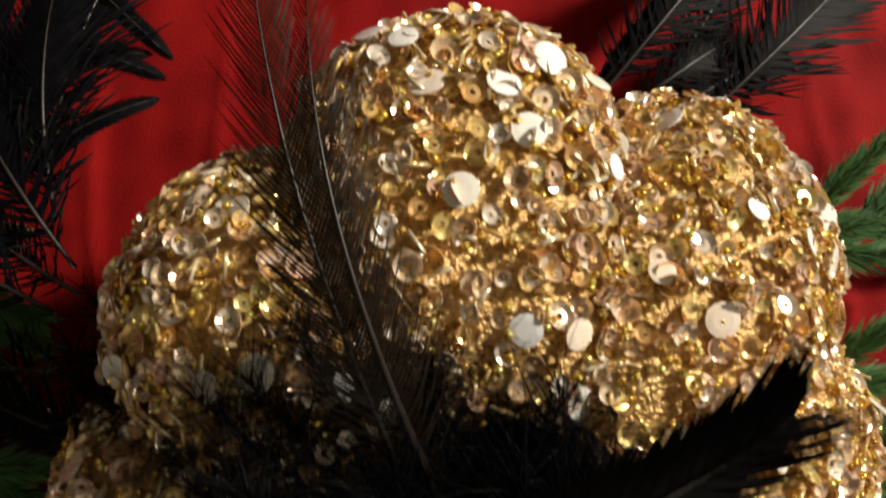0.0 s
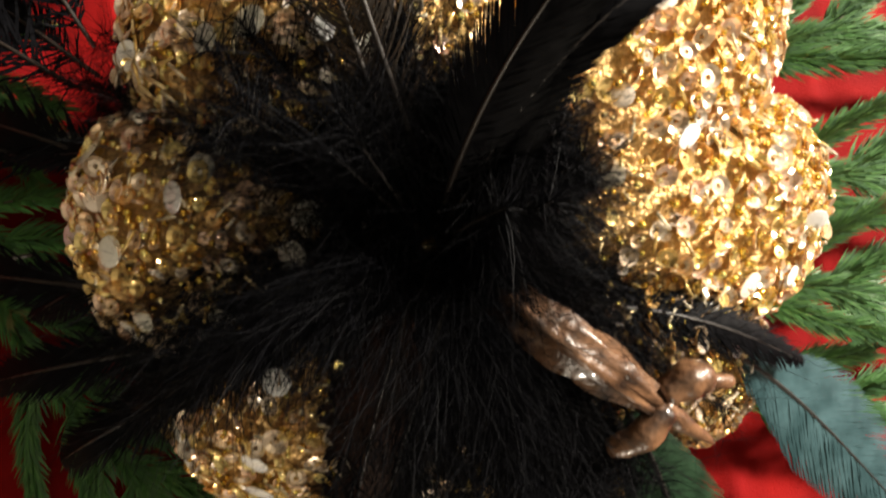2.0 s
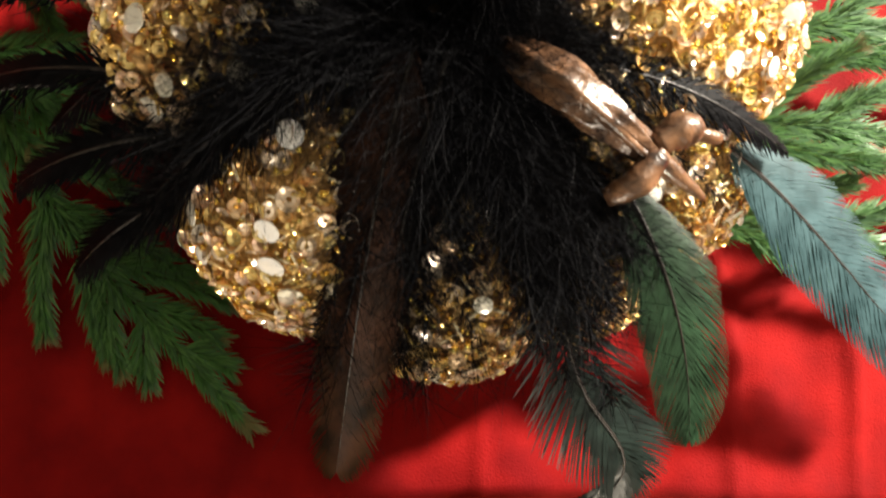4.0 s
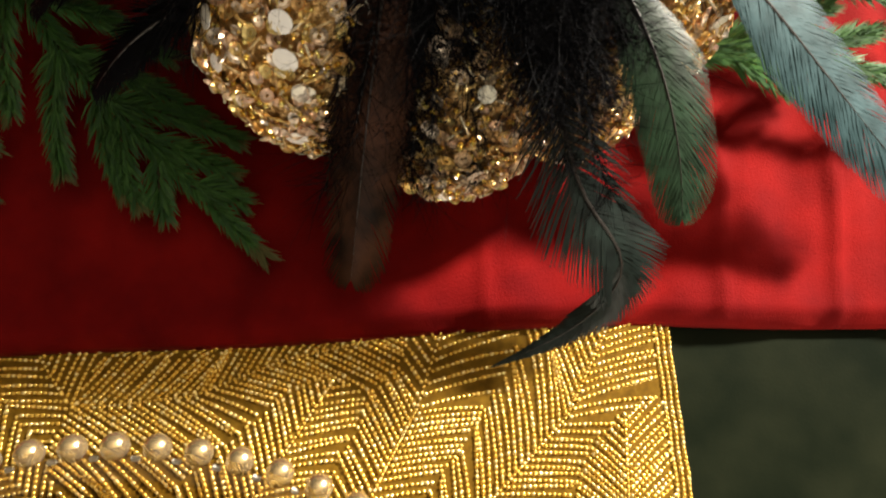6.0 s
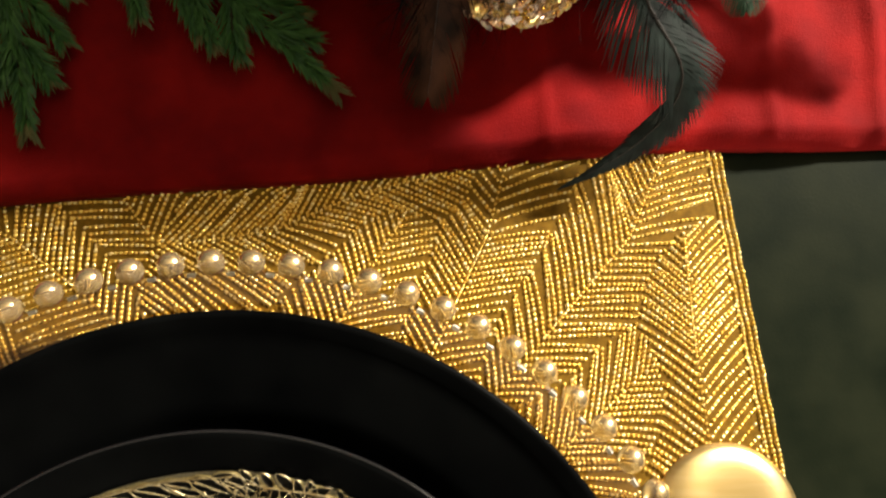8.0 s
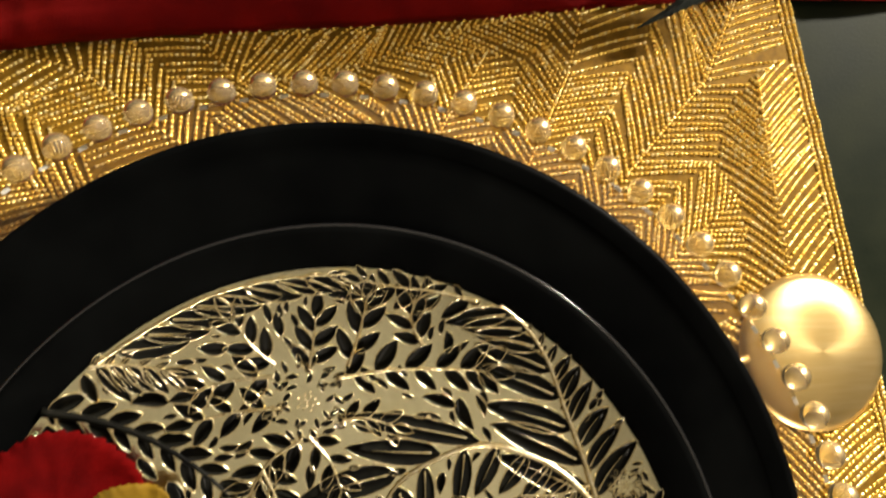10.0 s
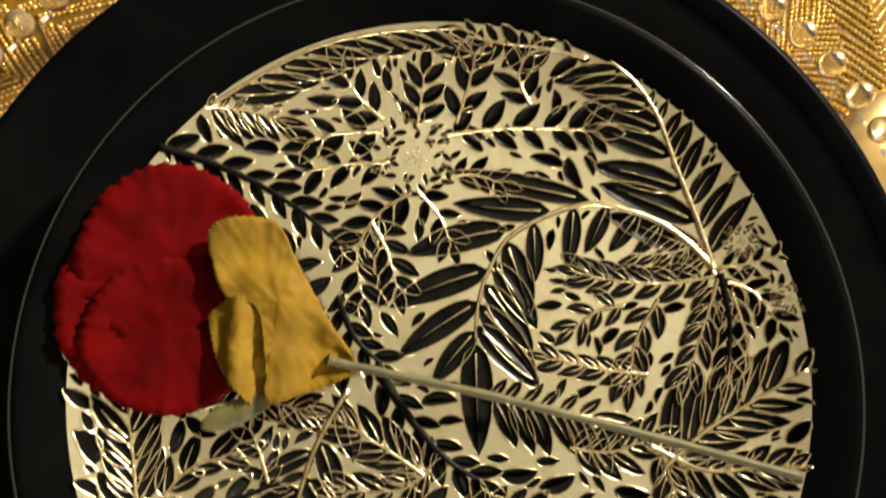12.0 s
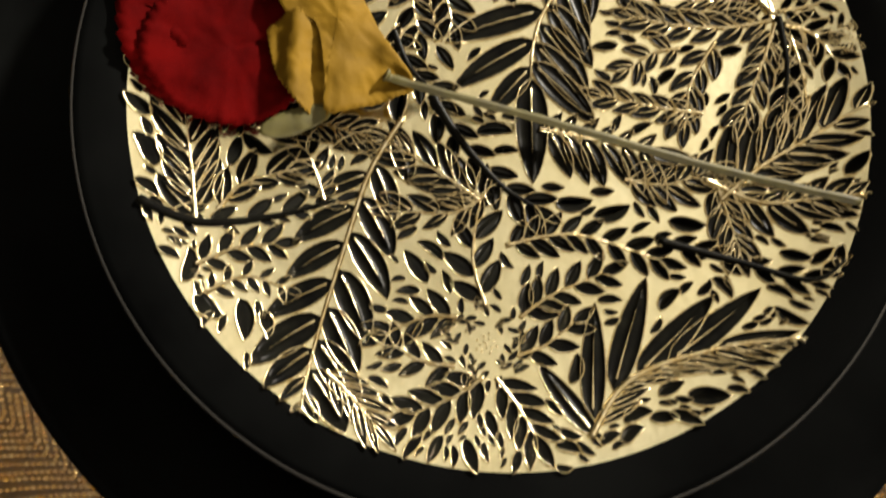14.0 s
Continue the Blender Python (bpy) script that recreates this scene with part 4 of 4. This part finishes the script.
def pumpkin_stem():
    st = thing("pumpkin_stem", CROWN, "twisted glossy brown stem with a forked end on the pumpkin", "stem")
    path = [Vector(p) - CROWN for p in STEM]
    v, f = [], []
    n, sides = 44, 18
    for k in range(n + 1):
        s = k / n
        p = spline(path, s)
        t = (spline(path, min(1, s + 0.02)) - spline(path, max(0, s - 0.02))).normalized()
        a = t.cross(Vector((0, 0, 1))).normalized()
        b = a.cross(t)
        r = 0.0022 + 0.0024 * math.sin(math.pi * min(1, s * 1.05)) ** 0.8
        for j in range(sides):
            g = 2 * math.pi * j / sides
            flute = 1 + 0.40 * math.cos(6 * g + s * 8.5) + 0.06 * noise.noise((s * 14, g * 2, 3))
            v.append(p + (a * math.cos(g) * 1.1 + b * math.sin(g)) * r * flute)
    for k in range(n):
        for j in range(sides):
            q = k * sides
            f.append((q + j, q + (j + 1) % sides, q + sides + (j + 1) % sides, q + sides + j))
    f.append(tuple(range(sides))[::-1])
    f.append(tuple(n * sides + j for j in range(sides)))
    part("stalk", from_lists(v, f, "stalk", M_bark), None, st, "fluted and twisted brown stalk")
    for ends, rad in ((((0.1265, 0.2860, 0.0925), (0.1330, 0.2820, 0.0900), (0.1410, 0.2785, 0.0860)), (0.0030, 0.0022, 0.0008)),
                      (((0.1275, 0.2855, 0.0925), (0.1235, 0.2790, 0.0920), (0.1170, 0.2755, 0.0890)), (0.0034, 0.0036, 0.0022)),
                      (((0.1270, 0.2880, 0.0925), (0.1330, 0.2920, 0.0930), (0.1370, 0.2918, 0.0920)), (0.0030, 0.0046, 0.0030)),
                      (((0.1360, 0.2918, 0.0920), (0.1395, 0.2920, 0.0910), (0.1430, 0.2922, 0.0895)), (0.0016, 0.0017, 0.0016))):
        v, f = [], []
        ps = [Vector(p) - CROWN for p in ends]
        tube(v, f, [spline(ps, k / 8) for k in range(9)], [float(np.interp(k / 8, (0, 0.5, 1), rad)) * (1 + 0.06 * math.sin(k * 2.3)) for k in range(9)], 12)
        part("fork", from_lists(v, f, "fork", M_bark), None, st)


pumpkin_stem()


# ---- feathers ----
def feather(points, width, mat, label, up=(0, 0, 1), barbs=90, close=1.0, fluff=0.25, bare=0.06, tip=0.7, droop=0.15, taper=2.2, seed=1, ragged=0.06, quill=0.0007, group="feathers on the pumpkin", along=bezier):
    """A feather along the points: a tapering quill and two vanes of single barbs, downy at the foot."""
    rng = random.Random(seed)
    base = Vector(points[0])
    fe = thing("feather", base, label, "feather", group)
    ps = [Vector(p) - base for p in points]
    up = Vector(up).normalized()
    n = 26
    line = [along(ps, k / n) for k in range(n + 1)]
    v, f = [], []
    tube(v, f, line, [quill * (1.05 - 0.95 * k / n) for k in range(n + 1)], 6)
    part("quill", from_lists(v, f, "quill", M_quill), None, fe, "dark glossy quill")
    length = sum((b - a).length for a, b in zip(line, line[1:]))
    for side in (-1, 1):
        v, f = [], []
        for k in range(barbs):
            s = bare + (1 - bare) * (k + 0.5) / barbs
            p = along(ps, s)
            t = (along(ps, min(1, s + 0.02)) - along(ps, max(0, s - 0.02))).normalized()
            sd = t.cross(up).normalized() * side
            nr = sd.cross(t).normalized() * side
            if nr.dot(up) < 0:
                nr = -nr
            down = max(0.0, 1 - s / fluff) if fluff else 0.0
            shape = min(1.0, (s - bare + 0.03) / 0.22) ** 0.6 * max(0.02, 1 - max(0.0, (s - tip) / (1.02 - tip)) ** taper)
            L = 0.5 * width * shape * (1 + rng.uniform(-ragged, ragged)) * (1 + 0.5 * down * rng.random())
            lean = radians(38 + 26 * s) + down * rng.uniform(-0.7, 0.5) + rng.uniform(-0.02, 0.02)
            d = sd * math.cos(lean) + t * math.sin(lean)
            wide = close * 1.5 * length * (1 - bare) / barbs * (1 - 0.65 * down)
            across = t * wide * 0.5
            i = len(v)
            segs = 4
            for g in range(segs + 1):
                u = g / segs
                q = p + d * L * u + t * L * 0.28 * u * u - nr * (droop * L * u * u) + nr * (0.0010 * down * rng.uniform(-4, 4) * u + 0.0002 * rng.uniform(-1, 1))
                w = 1.0 if u < 0.7 else 1.0 - 0.8 * (u - 0.7) / 0.3
                v += [q - across * w, q + across * w]
                if g:
                    j = i + 2 * g
                    f.append((j - 2, j - 1, j + 1, j))
        tagged(part("vane", from_lists(v, f, "vane", mat), None, fe), kind="stuff")
    return fe


def plume(angle, reach, drop, seed, spread=0.016, hairs=260, rise=0.012):
    """A tuft of black down from the crown: soft hairs round a fine quill."""
    rng = random.Random(seed)
    d = Vector((math.cos(angle), math.sin(angle), 0))
    fe = thing("down_feather", CROWN + d * 0.002, "fluffy black down feather round the pumpkin's stem", "feather", "feathers on the pumpkin")
    ps = [Vector((0, 0, 0)), d * reach * 0.45 + Vector((0, 0, rise)), d * reach + Vector((0, 0, -drop))]
    v, f = [], []
    tube(v, f, [bezier(ps, k / 12) for k in range(13)], [0.0005 * (1.1 - k / 13) for k in range(13)], 5)
    part("quill", from_lists(v, f, "quill", M_quill), None, fe)
    v, f = [], []
    side = d.cross(Vector((0, 0, 1)))
    for k in range(hairs):
        s = rng.uniform(0.02, 1.0)
        p = bezier(ps, s)
        out = side * rng.gauss(0, 1) + Vector((0, 0, 1)) * rng.gauss(0, 0.6) + d * rng.uniform(0.1, 1.3)
        out.normalize()
        L = spread * rng.uniform(0.5, 1.25) * (1.1 - 0.4 * s)
        bend = Vector((rng.gauss(0, 1), rng.gauss(0, 1), rng.gauss(0, 1) - 0.5)) * 0.5
        w = rng.uniform(0.00006, 0.00014)
        across = out.cross(Vector((rng.gauss(0, 1), rng.gauss(0, 1), rng.gauss(0, 1)))).normalized() * w
        i = len(v)
        for g in range(4):
            u = g / 3
            q = p + (out * u + bend * u * u) * L
            v += [q - across * (1.2 - u), q + across * (1.2 - u)]
            if g:
                j = i + 2 * g
                f.append((j - 2, j - 1, j + 1, j))
    tagged(part("down", from_lists(v, f, "down", M_black), None, fe), kind="stuff")


PLUMES = random.Random(3)
for k in range(90):
    deg = 140 + 225 * (k + 0.5) / 90 + PLUMES.uniform(-4, 4)
    most = float(np.interp(deg, (140, 150, 163, 172, 190, 203, 218, 226, 246, 253, 300, 312, 328, 340, 365), (0.050, 0.098, 0.092, 0.065, 0.055, 0.088, 0.082, 0.048, 0.045, 0.098, 0.104, 0.100, 0.092, 0.056, 0.058)))
    reach = most * PLUMES.uniform(0.5, 1.0)
    plume(radians(deg), reach, 0.006 + (0.55 if deg < 296 else 0.34) * reach, 240 + k, 0.017, 760, 0.012 if deg < 300 else 0.005)
for k in range(52):
    deg = 15 + 145 * k / 51 + PLUMES.uniform(-4, 4)
    reach = PLUMES.uniform(0.022, 0.060) * (0.55 if deg < 62 else 1.0)
    plume(radians(deg), reach, -PLUMES.uniform(0.004, 0.030), 140 + k, 0.017, 640, 0.020)
for k in range(34):
    deg = 148 + 20 * k / 14 if k < 14 else 192 + 26 * (k - 14) / 20
    reach = PLUMES.uniform(0.050, 0.092)
    plume(radians(deg), reach, (0.22 if k < 14 else 0.40) * reach, 400 + k, 0.018, 700, 0.020)
for k in range(16):
    reach = PLUMES.uniform(0.060, 0.110)
    plume(radians(150 + 11 * k / 15), reach, 0.22 * reach, 480 + k, 0.013, 620, 0.018)
for k in range(26):
    deg = 292 + 30 * k / 16 if k < 16 else 338 + 18 * (k - 16) / 10
    reach = PLUMES.uniform(0.055, 0.086)
    plume(radians(deg), reach, 0.30 * reach, 440 + k, 0.015, 640, 0.008)
for k in range(12):
    plume(radians(30 * k), 0.010, -PLUMES.uniform(0.006, 0.016), 190 + k, 0.014, 380, 0.004)

feather(((0.0660, 0.3300, 0.1080), (0.0540, 0.3560, 0.1300), (0.0380, 0.3850, 0.1360), (0.0290, 0.4280, 0.1280)), 0.0250, M_smoke, "long thin brown-black feather standing over the pumpkin", barbs=90, close=0.42, seed=11, ragged=0.3)
feather(((0.0700, 0.3320, 0.1080), (0.0580, 0.3560, 0.1300), (0.0450, 0.3800, 0.1370), (0.0400, 0.4150, 0.1290)), 0.0240, M_smoke, "long thin brown-black feather standing over the pumpkin", barbs=80, close=0.36, seed=12, ragged=0.35)
feather(((0.0760, 0.3220, 0.1000), (0.0800, 0.3350, 0.1380), (0.0880, 0.3450, 0.1560), (0.1015, 0.3590, 0.1620)), 0.0230, M_black, "black feather with a rounded end on the pumpkin", seed=13, tip=0.85)
feather(((0.0790, 0.3220, 0.1000), (0.0850, 0.3330, 0.1300), (0.0930, 0.3430, 0.1420), (0.1060, 0.3540, 0.1420)), 0.0180, M_black, "black feather with a rounded end on the pumpkin", seed=14, tip=0.8)
feather(((0.0720, 0.3060, 0.1020), (0.0660, 0.2820, 0.1080), (0.0600, 0.2480, 0.0620), (0.0560, 0.2040, 0.0340)), 0.0400, M_bronze, "bronze-black feather hanging over the pumpkin's side", seed=15, fluff=0.2, barbs=150, close=1.3, droop=0.3, tip=0.8)
feather(((0.0790, 0.3050, 0.1010), (0.0740, 0.2800, 0.1060), (0.0680, 0.2550, 0.0700), (0.0640, 0.2250, 0.0400)), 0.0170, M_black, "black feather hanging over the pumpkin's side", seed=16, fluff=0.2, droop=0.3)
feather(((0.1000, 0.2860, 0.0850), (0.1120, 0.2570, 0.0620), (0.1230, 0.2330, 0.0470), (0.1380, 0.2160, 0.0360), (0.1380, 0.2050, 0.0280), (0.1280, 0.1940, 0.0200), (0.1150, 0.1860, 0.0150), (0.1026, 0.1800, 0.0110)), 0.0440, M_coque, "curled green-black feather reaching over the runner", seed=17, fluff=0.3, barbs=230, close=1.3, tip=0.36, taper=0.55, droop=0.1, along=spline)
feather(((0.1220, 0.2860, 0.0780), (0.1330, 0.2700, 0.0780), (0.1460, 0.2500, 0.0680), (0.1480, 0.2220, 0.0600)), 0.0360, M_green, "broad dark green feather beside the pumpkin", seed=18, fluff=0.05, barbs=190, close=1.5, droop=0.12, tip=0.55, ragged=0.02)
feather(((0.1500, 0.2990, 0.0720), (0.1720, 0.2920, 0.0640), (0.1930, 0.2760, 0.0500), (0.2350, 0.2440, 0.0340)), 0.0440, M_teal, "broad teal feather beside the pumpkin", up=(0.15, -0.1, 1), seed=19, fluff=0.1, barbs=200, close=1.5, droop=0.1, tip=0.75, ragged=0.02)
feather(((0.0500, 0.3140, 0.1000), (0.0200, 0.3120, 0.1050), (-0.0050, 0.3050, 0.0760), (-0.0320, 0.2920, 0.0560)), 0.0230, M_black, "black feather lying over the pumpkin's side", seed=20, fluff=0.4)
feather(((0.0560, 0.3050, 0.1000), (0.0300, 0.2860, 0.0980), (0.0080, 0.2750, 0.0700), (-0.0150, 0.2600, 0.0450)), 0.0220, M_black, "black feather lying over the pumpkin's side", seed=21, fluff=0.4)
feather(((0.0560, 0.3300, 0.1020), (0.0300, 0.3350, 0.1050), (0.0050, 0.3320, 0.0850), (-0.0400, 0.3340, 0.0650)), 0.0200, M_black, "black feather lying over the pumpkin's side", seed=22, fluff=0.4)
feather(((0.1020, 0.3050, 0.0930), (0.1250, 0.3080, 0.0930), (0.1450, 0.3050, 0.0860), (0.1700, 0.2980, 0.0700)), 0.0170, M_black, "black feather lying over the pumpkin's side", seed=23, fluff=0.6, ragged=0.2)
for k, (x, y, a, L) in enumerate(((-0.060, 0.395, 35, 0.050), (-0.070, 0.420, 20, 0.050), (-0.065, 0.440, -12, 0.048), (-0.060, 0.470, -38, 0.055), (-0.085, 0.375, 55, 0.050), (0.105, 0.430, 58, 0.070))):
    g = radians(a)
    e = Vector((math.cos(g), math.sin(g), 0)) * L
    p = Vector((x, y, 0.034))
    feather((p, p + e * 0.35 + Vector((0, 0, 0.012)), p + e * 0.7 + Vector((0, 0, 0.014)), p + e + Vector((0, 0, 0.004))), 0.0110, M_black, "narrow black feather among the fir sprigs", seed=60 + k, fluff=0.0, group="feathers among the fir")


# Black feathers; those at the left also stand in for deep shadow.
for k, (x, y, z, a, L, w) in enumerate(((0.020, 0.290, 0.070, 195, 0.060, 0.020), (0.015, 0.300, 0.075, 178, 0.065, 0.018), (0.020, 0.280, 0.060, 212, 0.050, 0.020), (0.000, 0.330, 0.070, 165, 0.060, 0.018), (0.128, 0.440, 0.045, 62, 0.080, 0.026), (0.115, 0.428, 0.050, 40, 0.050, 0.018), (-0.030, 0.335, 0.050, 172, 0.060, 0.022), (-0.030, 0.365, 0.045, 150, 0.060, 0.022), (0.108, 0.432, 0.050, 55, 0.090, 0.034), (0.122, 0.425, 0.046, 35, 0.060, 0.024), (-0.050, 0.395, 0.045, 110, 0.080, 0.030), (-0.060, 0.375, 0.045, 135, 0.070, 0.030), (-0.055, 0.340, 0.045, 190, 0.060, 0.030), (-0.030, 0.372, 0.050, 128, 0.090, 0.038), (-0.038, 0.385, 0.048, 100, 0.085, 0.036), (-0.035, 0.360, 0.048, 155, 0.095, 0.040), (-0.030, 0.345, 0.050, 182, 0.090, 0.038), (-0.045, 0.405, 0.042, 80, 0.080, 0.034), (0.135, 0.425, 0.048, 48, 0.090, 0.040), (-0.040, 0.310, 0.045, 200, 0.060, 0.026))):
    g = radians(a)
    e = Vector((math.cos(g), math.sin(g), 0)) * L
    p = Vector((x, y, z))
    feather((p, p + e * 0.35 + Vector((0, 0, 0.010)), p + e * 0.7 + Vector((0, 0, 0.002)), p + e - Vector((0, 0, 0.014))), w, M_black, "black feather reaching out from the pumpkin, deepening the shade there", seed=80 + k, fluff=0.5, ragged=0.3, close=1.3)


# ---- fir sprigs ----
def fir_sprig(points, twigs, needle=0.0118, seed=1, density=3900, label="dark green artificial fir sprig lying on the runner"):
    """A fir sprig: a main stem, side twigs and rows of needles. twigs: (place along the stem, turn in degrees, length)."""
    rng = random.Random(seed)
    base = Vector(points[0])
    fir = thing("fir_sprig", base, label, "fir sprig", "fir sprigs")
    ps = [Vector(p) - base for p in points]

    def clad(name, path):
        n = 20
        line = [spline(path, k / n) for k in range(n + 1)]
        length = sum((b - a).length for a, b in zip(line, line[1:]))
        v, f = [], []
        tube(v, f, line, [0.0010 * (1.1 - 0.7 * k / n) for k in range(n + 1)], 6)
        tw = part(name, from_lists(v, f, name, M_twig), None, fir)
        v, f, slots = [], [], []
        for k in range(int(length * density * 2)):
            s = rng.uniform(0, 1) ** 0.9
            p = spline(path, s)
            t = (spline(path, min(1, s + 0.02)) - spline(path, max(0, s - 0.02))).normalized()
            a = t.cross(Vector((0, 0, 1))).normalized()
            g = rng.choice((0.15, 2.99)) + rng.gauss(0, 0.6) if rng.random() < 0.5 else rng.uniform(0, 3.14)
            o = a * math.cos(g) + Vector((0, 0, 1)) * math.sin(g) * 0.8
            d = (o * 0.62 + t * rng.uniform(0.7, 1.1)).normalized()
            L = needle * rng.uniform(0.7, 1.1) * (1 - 0.45 * s)
            w = d.cross(Vector((0, 0, 1)) + o * 0.3).normalized() * rng.uniform(0.00028, 0.00042)
            up = Vector((0, 0, 0.0003))
            i = len(v)
            v += [p - w, p + w, p + d * L * 0.6 + w + up, p + d * L * 0.6 - w + up, p + d * L + t * L * 0.12]
            f += [(i, i + 1, i + 2, i + 3), (i + 3, i + 2, i + 4)]
            tipped = 1 if s > 0.93 else 0
            slots += [tipped, tipped]
        tagged(part("needles", from_lists(v, f, "needles", [M_needle, M_tip], False, slots), None, tw), kind="stuff")

    clad("stem", ps)
    for s, turn, L in twigs:
        p = spline(ps, s)
        t = (spline(ps, min(1, s + 0.03)) - spline(ps, max(0, s - 0.03))).normalized()
        d = Matrix.Rotation(radians(turn), 3, "Z") @ t
        e = Matrix.Rotation(radians(turn * 0.75), 3, "Z") @ t
        clad("twig", [p, p + d * L * 0.5, p + d * L * 0.5 + e * L * 0.5])


fir_sprig(((-0.0800, 0.3200, 0.0280), (-0.0450, 0.2760, 0.0220), (-0.0120, 0.2450, 0.0180), (0.0245, 0.2130, 0.0140)), ((0.14, -34, 0.050), (0.18, 36, 0.055), (0.30, -38, 0.044), (0.32, 30, 0.050), (0.44, -30, 0.036), (0.52, -36, 0.032), (0.48, 34, 0.045), (0.66, -42, 0.022), (0.62, 26, 0.030), (0.76, 30, 0.018)), seed=1)
fir_sprig(((-0.1000, 0.2850, 0.0260), (-0.0900, 0.2500, 0.0200), (-0.0840, 0.2250, 0.0160), (-0.0785, 0.1960, 0.0130)), ((0.15, 34, 0.04), (0.2, -34, 0.035), (0.35, 35, 0.03), (0.4, -35, 0.03), (0.6, 30, 0.02), (0.62, -32, 0.018)), seed=2)
fir_sprig(((-0.1050, 0.3300, 0.0300), (-0.0800, 0.3220, 0.0340), (-0.0600, 0.3150, 0.0340), (-0.0330, 0.3030, 0.0300)), ((0.4, 35, 0.035), (0.45, -35, 0.035), (0.7, 32, 0.022), (0.7, -30, 0.022)), seed=3)
fir_sprig(((-0.1150, 0.3900, 0.0300), (-0.0900, 0.3780, 0.0360), (-0.0700, 0.3600, 0.0360), (-0.0450, 0.3480, 0.0300)), ((0.3, 35, 0.04), (0.4, -35, 0.04), (0.6, 32, 0.03), (0.7, -30, 0.03)), seed=4)
fir_sprig(((-0.1100, 0.4500, 0.0300), (-0.0950, 0.4300, 0.0360), (-0.0800, 0.4150, 0.0340), (-0.0600, 0.4100, 0.0300)), ((0.3, 35, 0.04), (0.4, -35, 0.04), (0.6, 32, 0.03)), seed=5)
fir_sprig(((0.1500, 0.3150, 0.0240), (0.1800, 0.3210, 0.0330), (0.2150, 0.3220, 0.0340), (0.2700, 0.3150, 0.0280)), ((0.25, 30, 0.045), (0.25, -30, 0.045), (0.5, 28, 0.04), (0.5, -28, 0.04)), 0.0125, seed=6, label="green artificial fir sprig beside the pumpkin")
fir_sprig(((0.1550, 0.3500, 0.0240), (0.1850, 0.3560, 0.0330), (0.2200, 0.3600, 0.0340), (0.2700, 0.3560, 0.0280)), ((0.25, 30, 0.045), (0.25, -30, 0.045), (0.5, 28, 0.04), (0.5, -28, 0.04)), 0.0125, seed=7, label="green artificial fir sprig beside the pumpkin")
fir_sprig(((0.1500, 0.3850, 0.0240), (0.1800, 0.4000, 0.0330), (0.2100, 0.4080, 0.0340), (0.2600, 0.4100, 0.0280)), ((0.25, 30, 0.045), (0.25, -30, 0.045), (0.5, 28, 0.04), (0.5, -28, 0.04)), 0.0125, seed=8, label="green artificial fir sprig beside the pumpkin")
fir_sprig(((0.1500, 0.2900, 0.0240), (0.1800, 0.2880, 0.0300), (0.2200, 0.2850, 0.0300), (0.2700, 0.2750, 0.0250)), ((0.25, 30, 0.04), (0.3, -30, 0.04), (0.5, 28, 0.03)), 0.0125, seed=9, label="green artificial fir sprig beside the pumpkin")
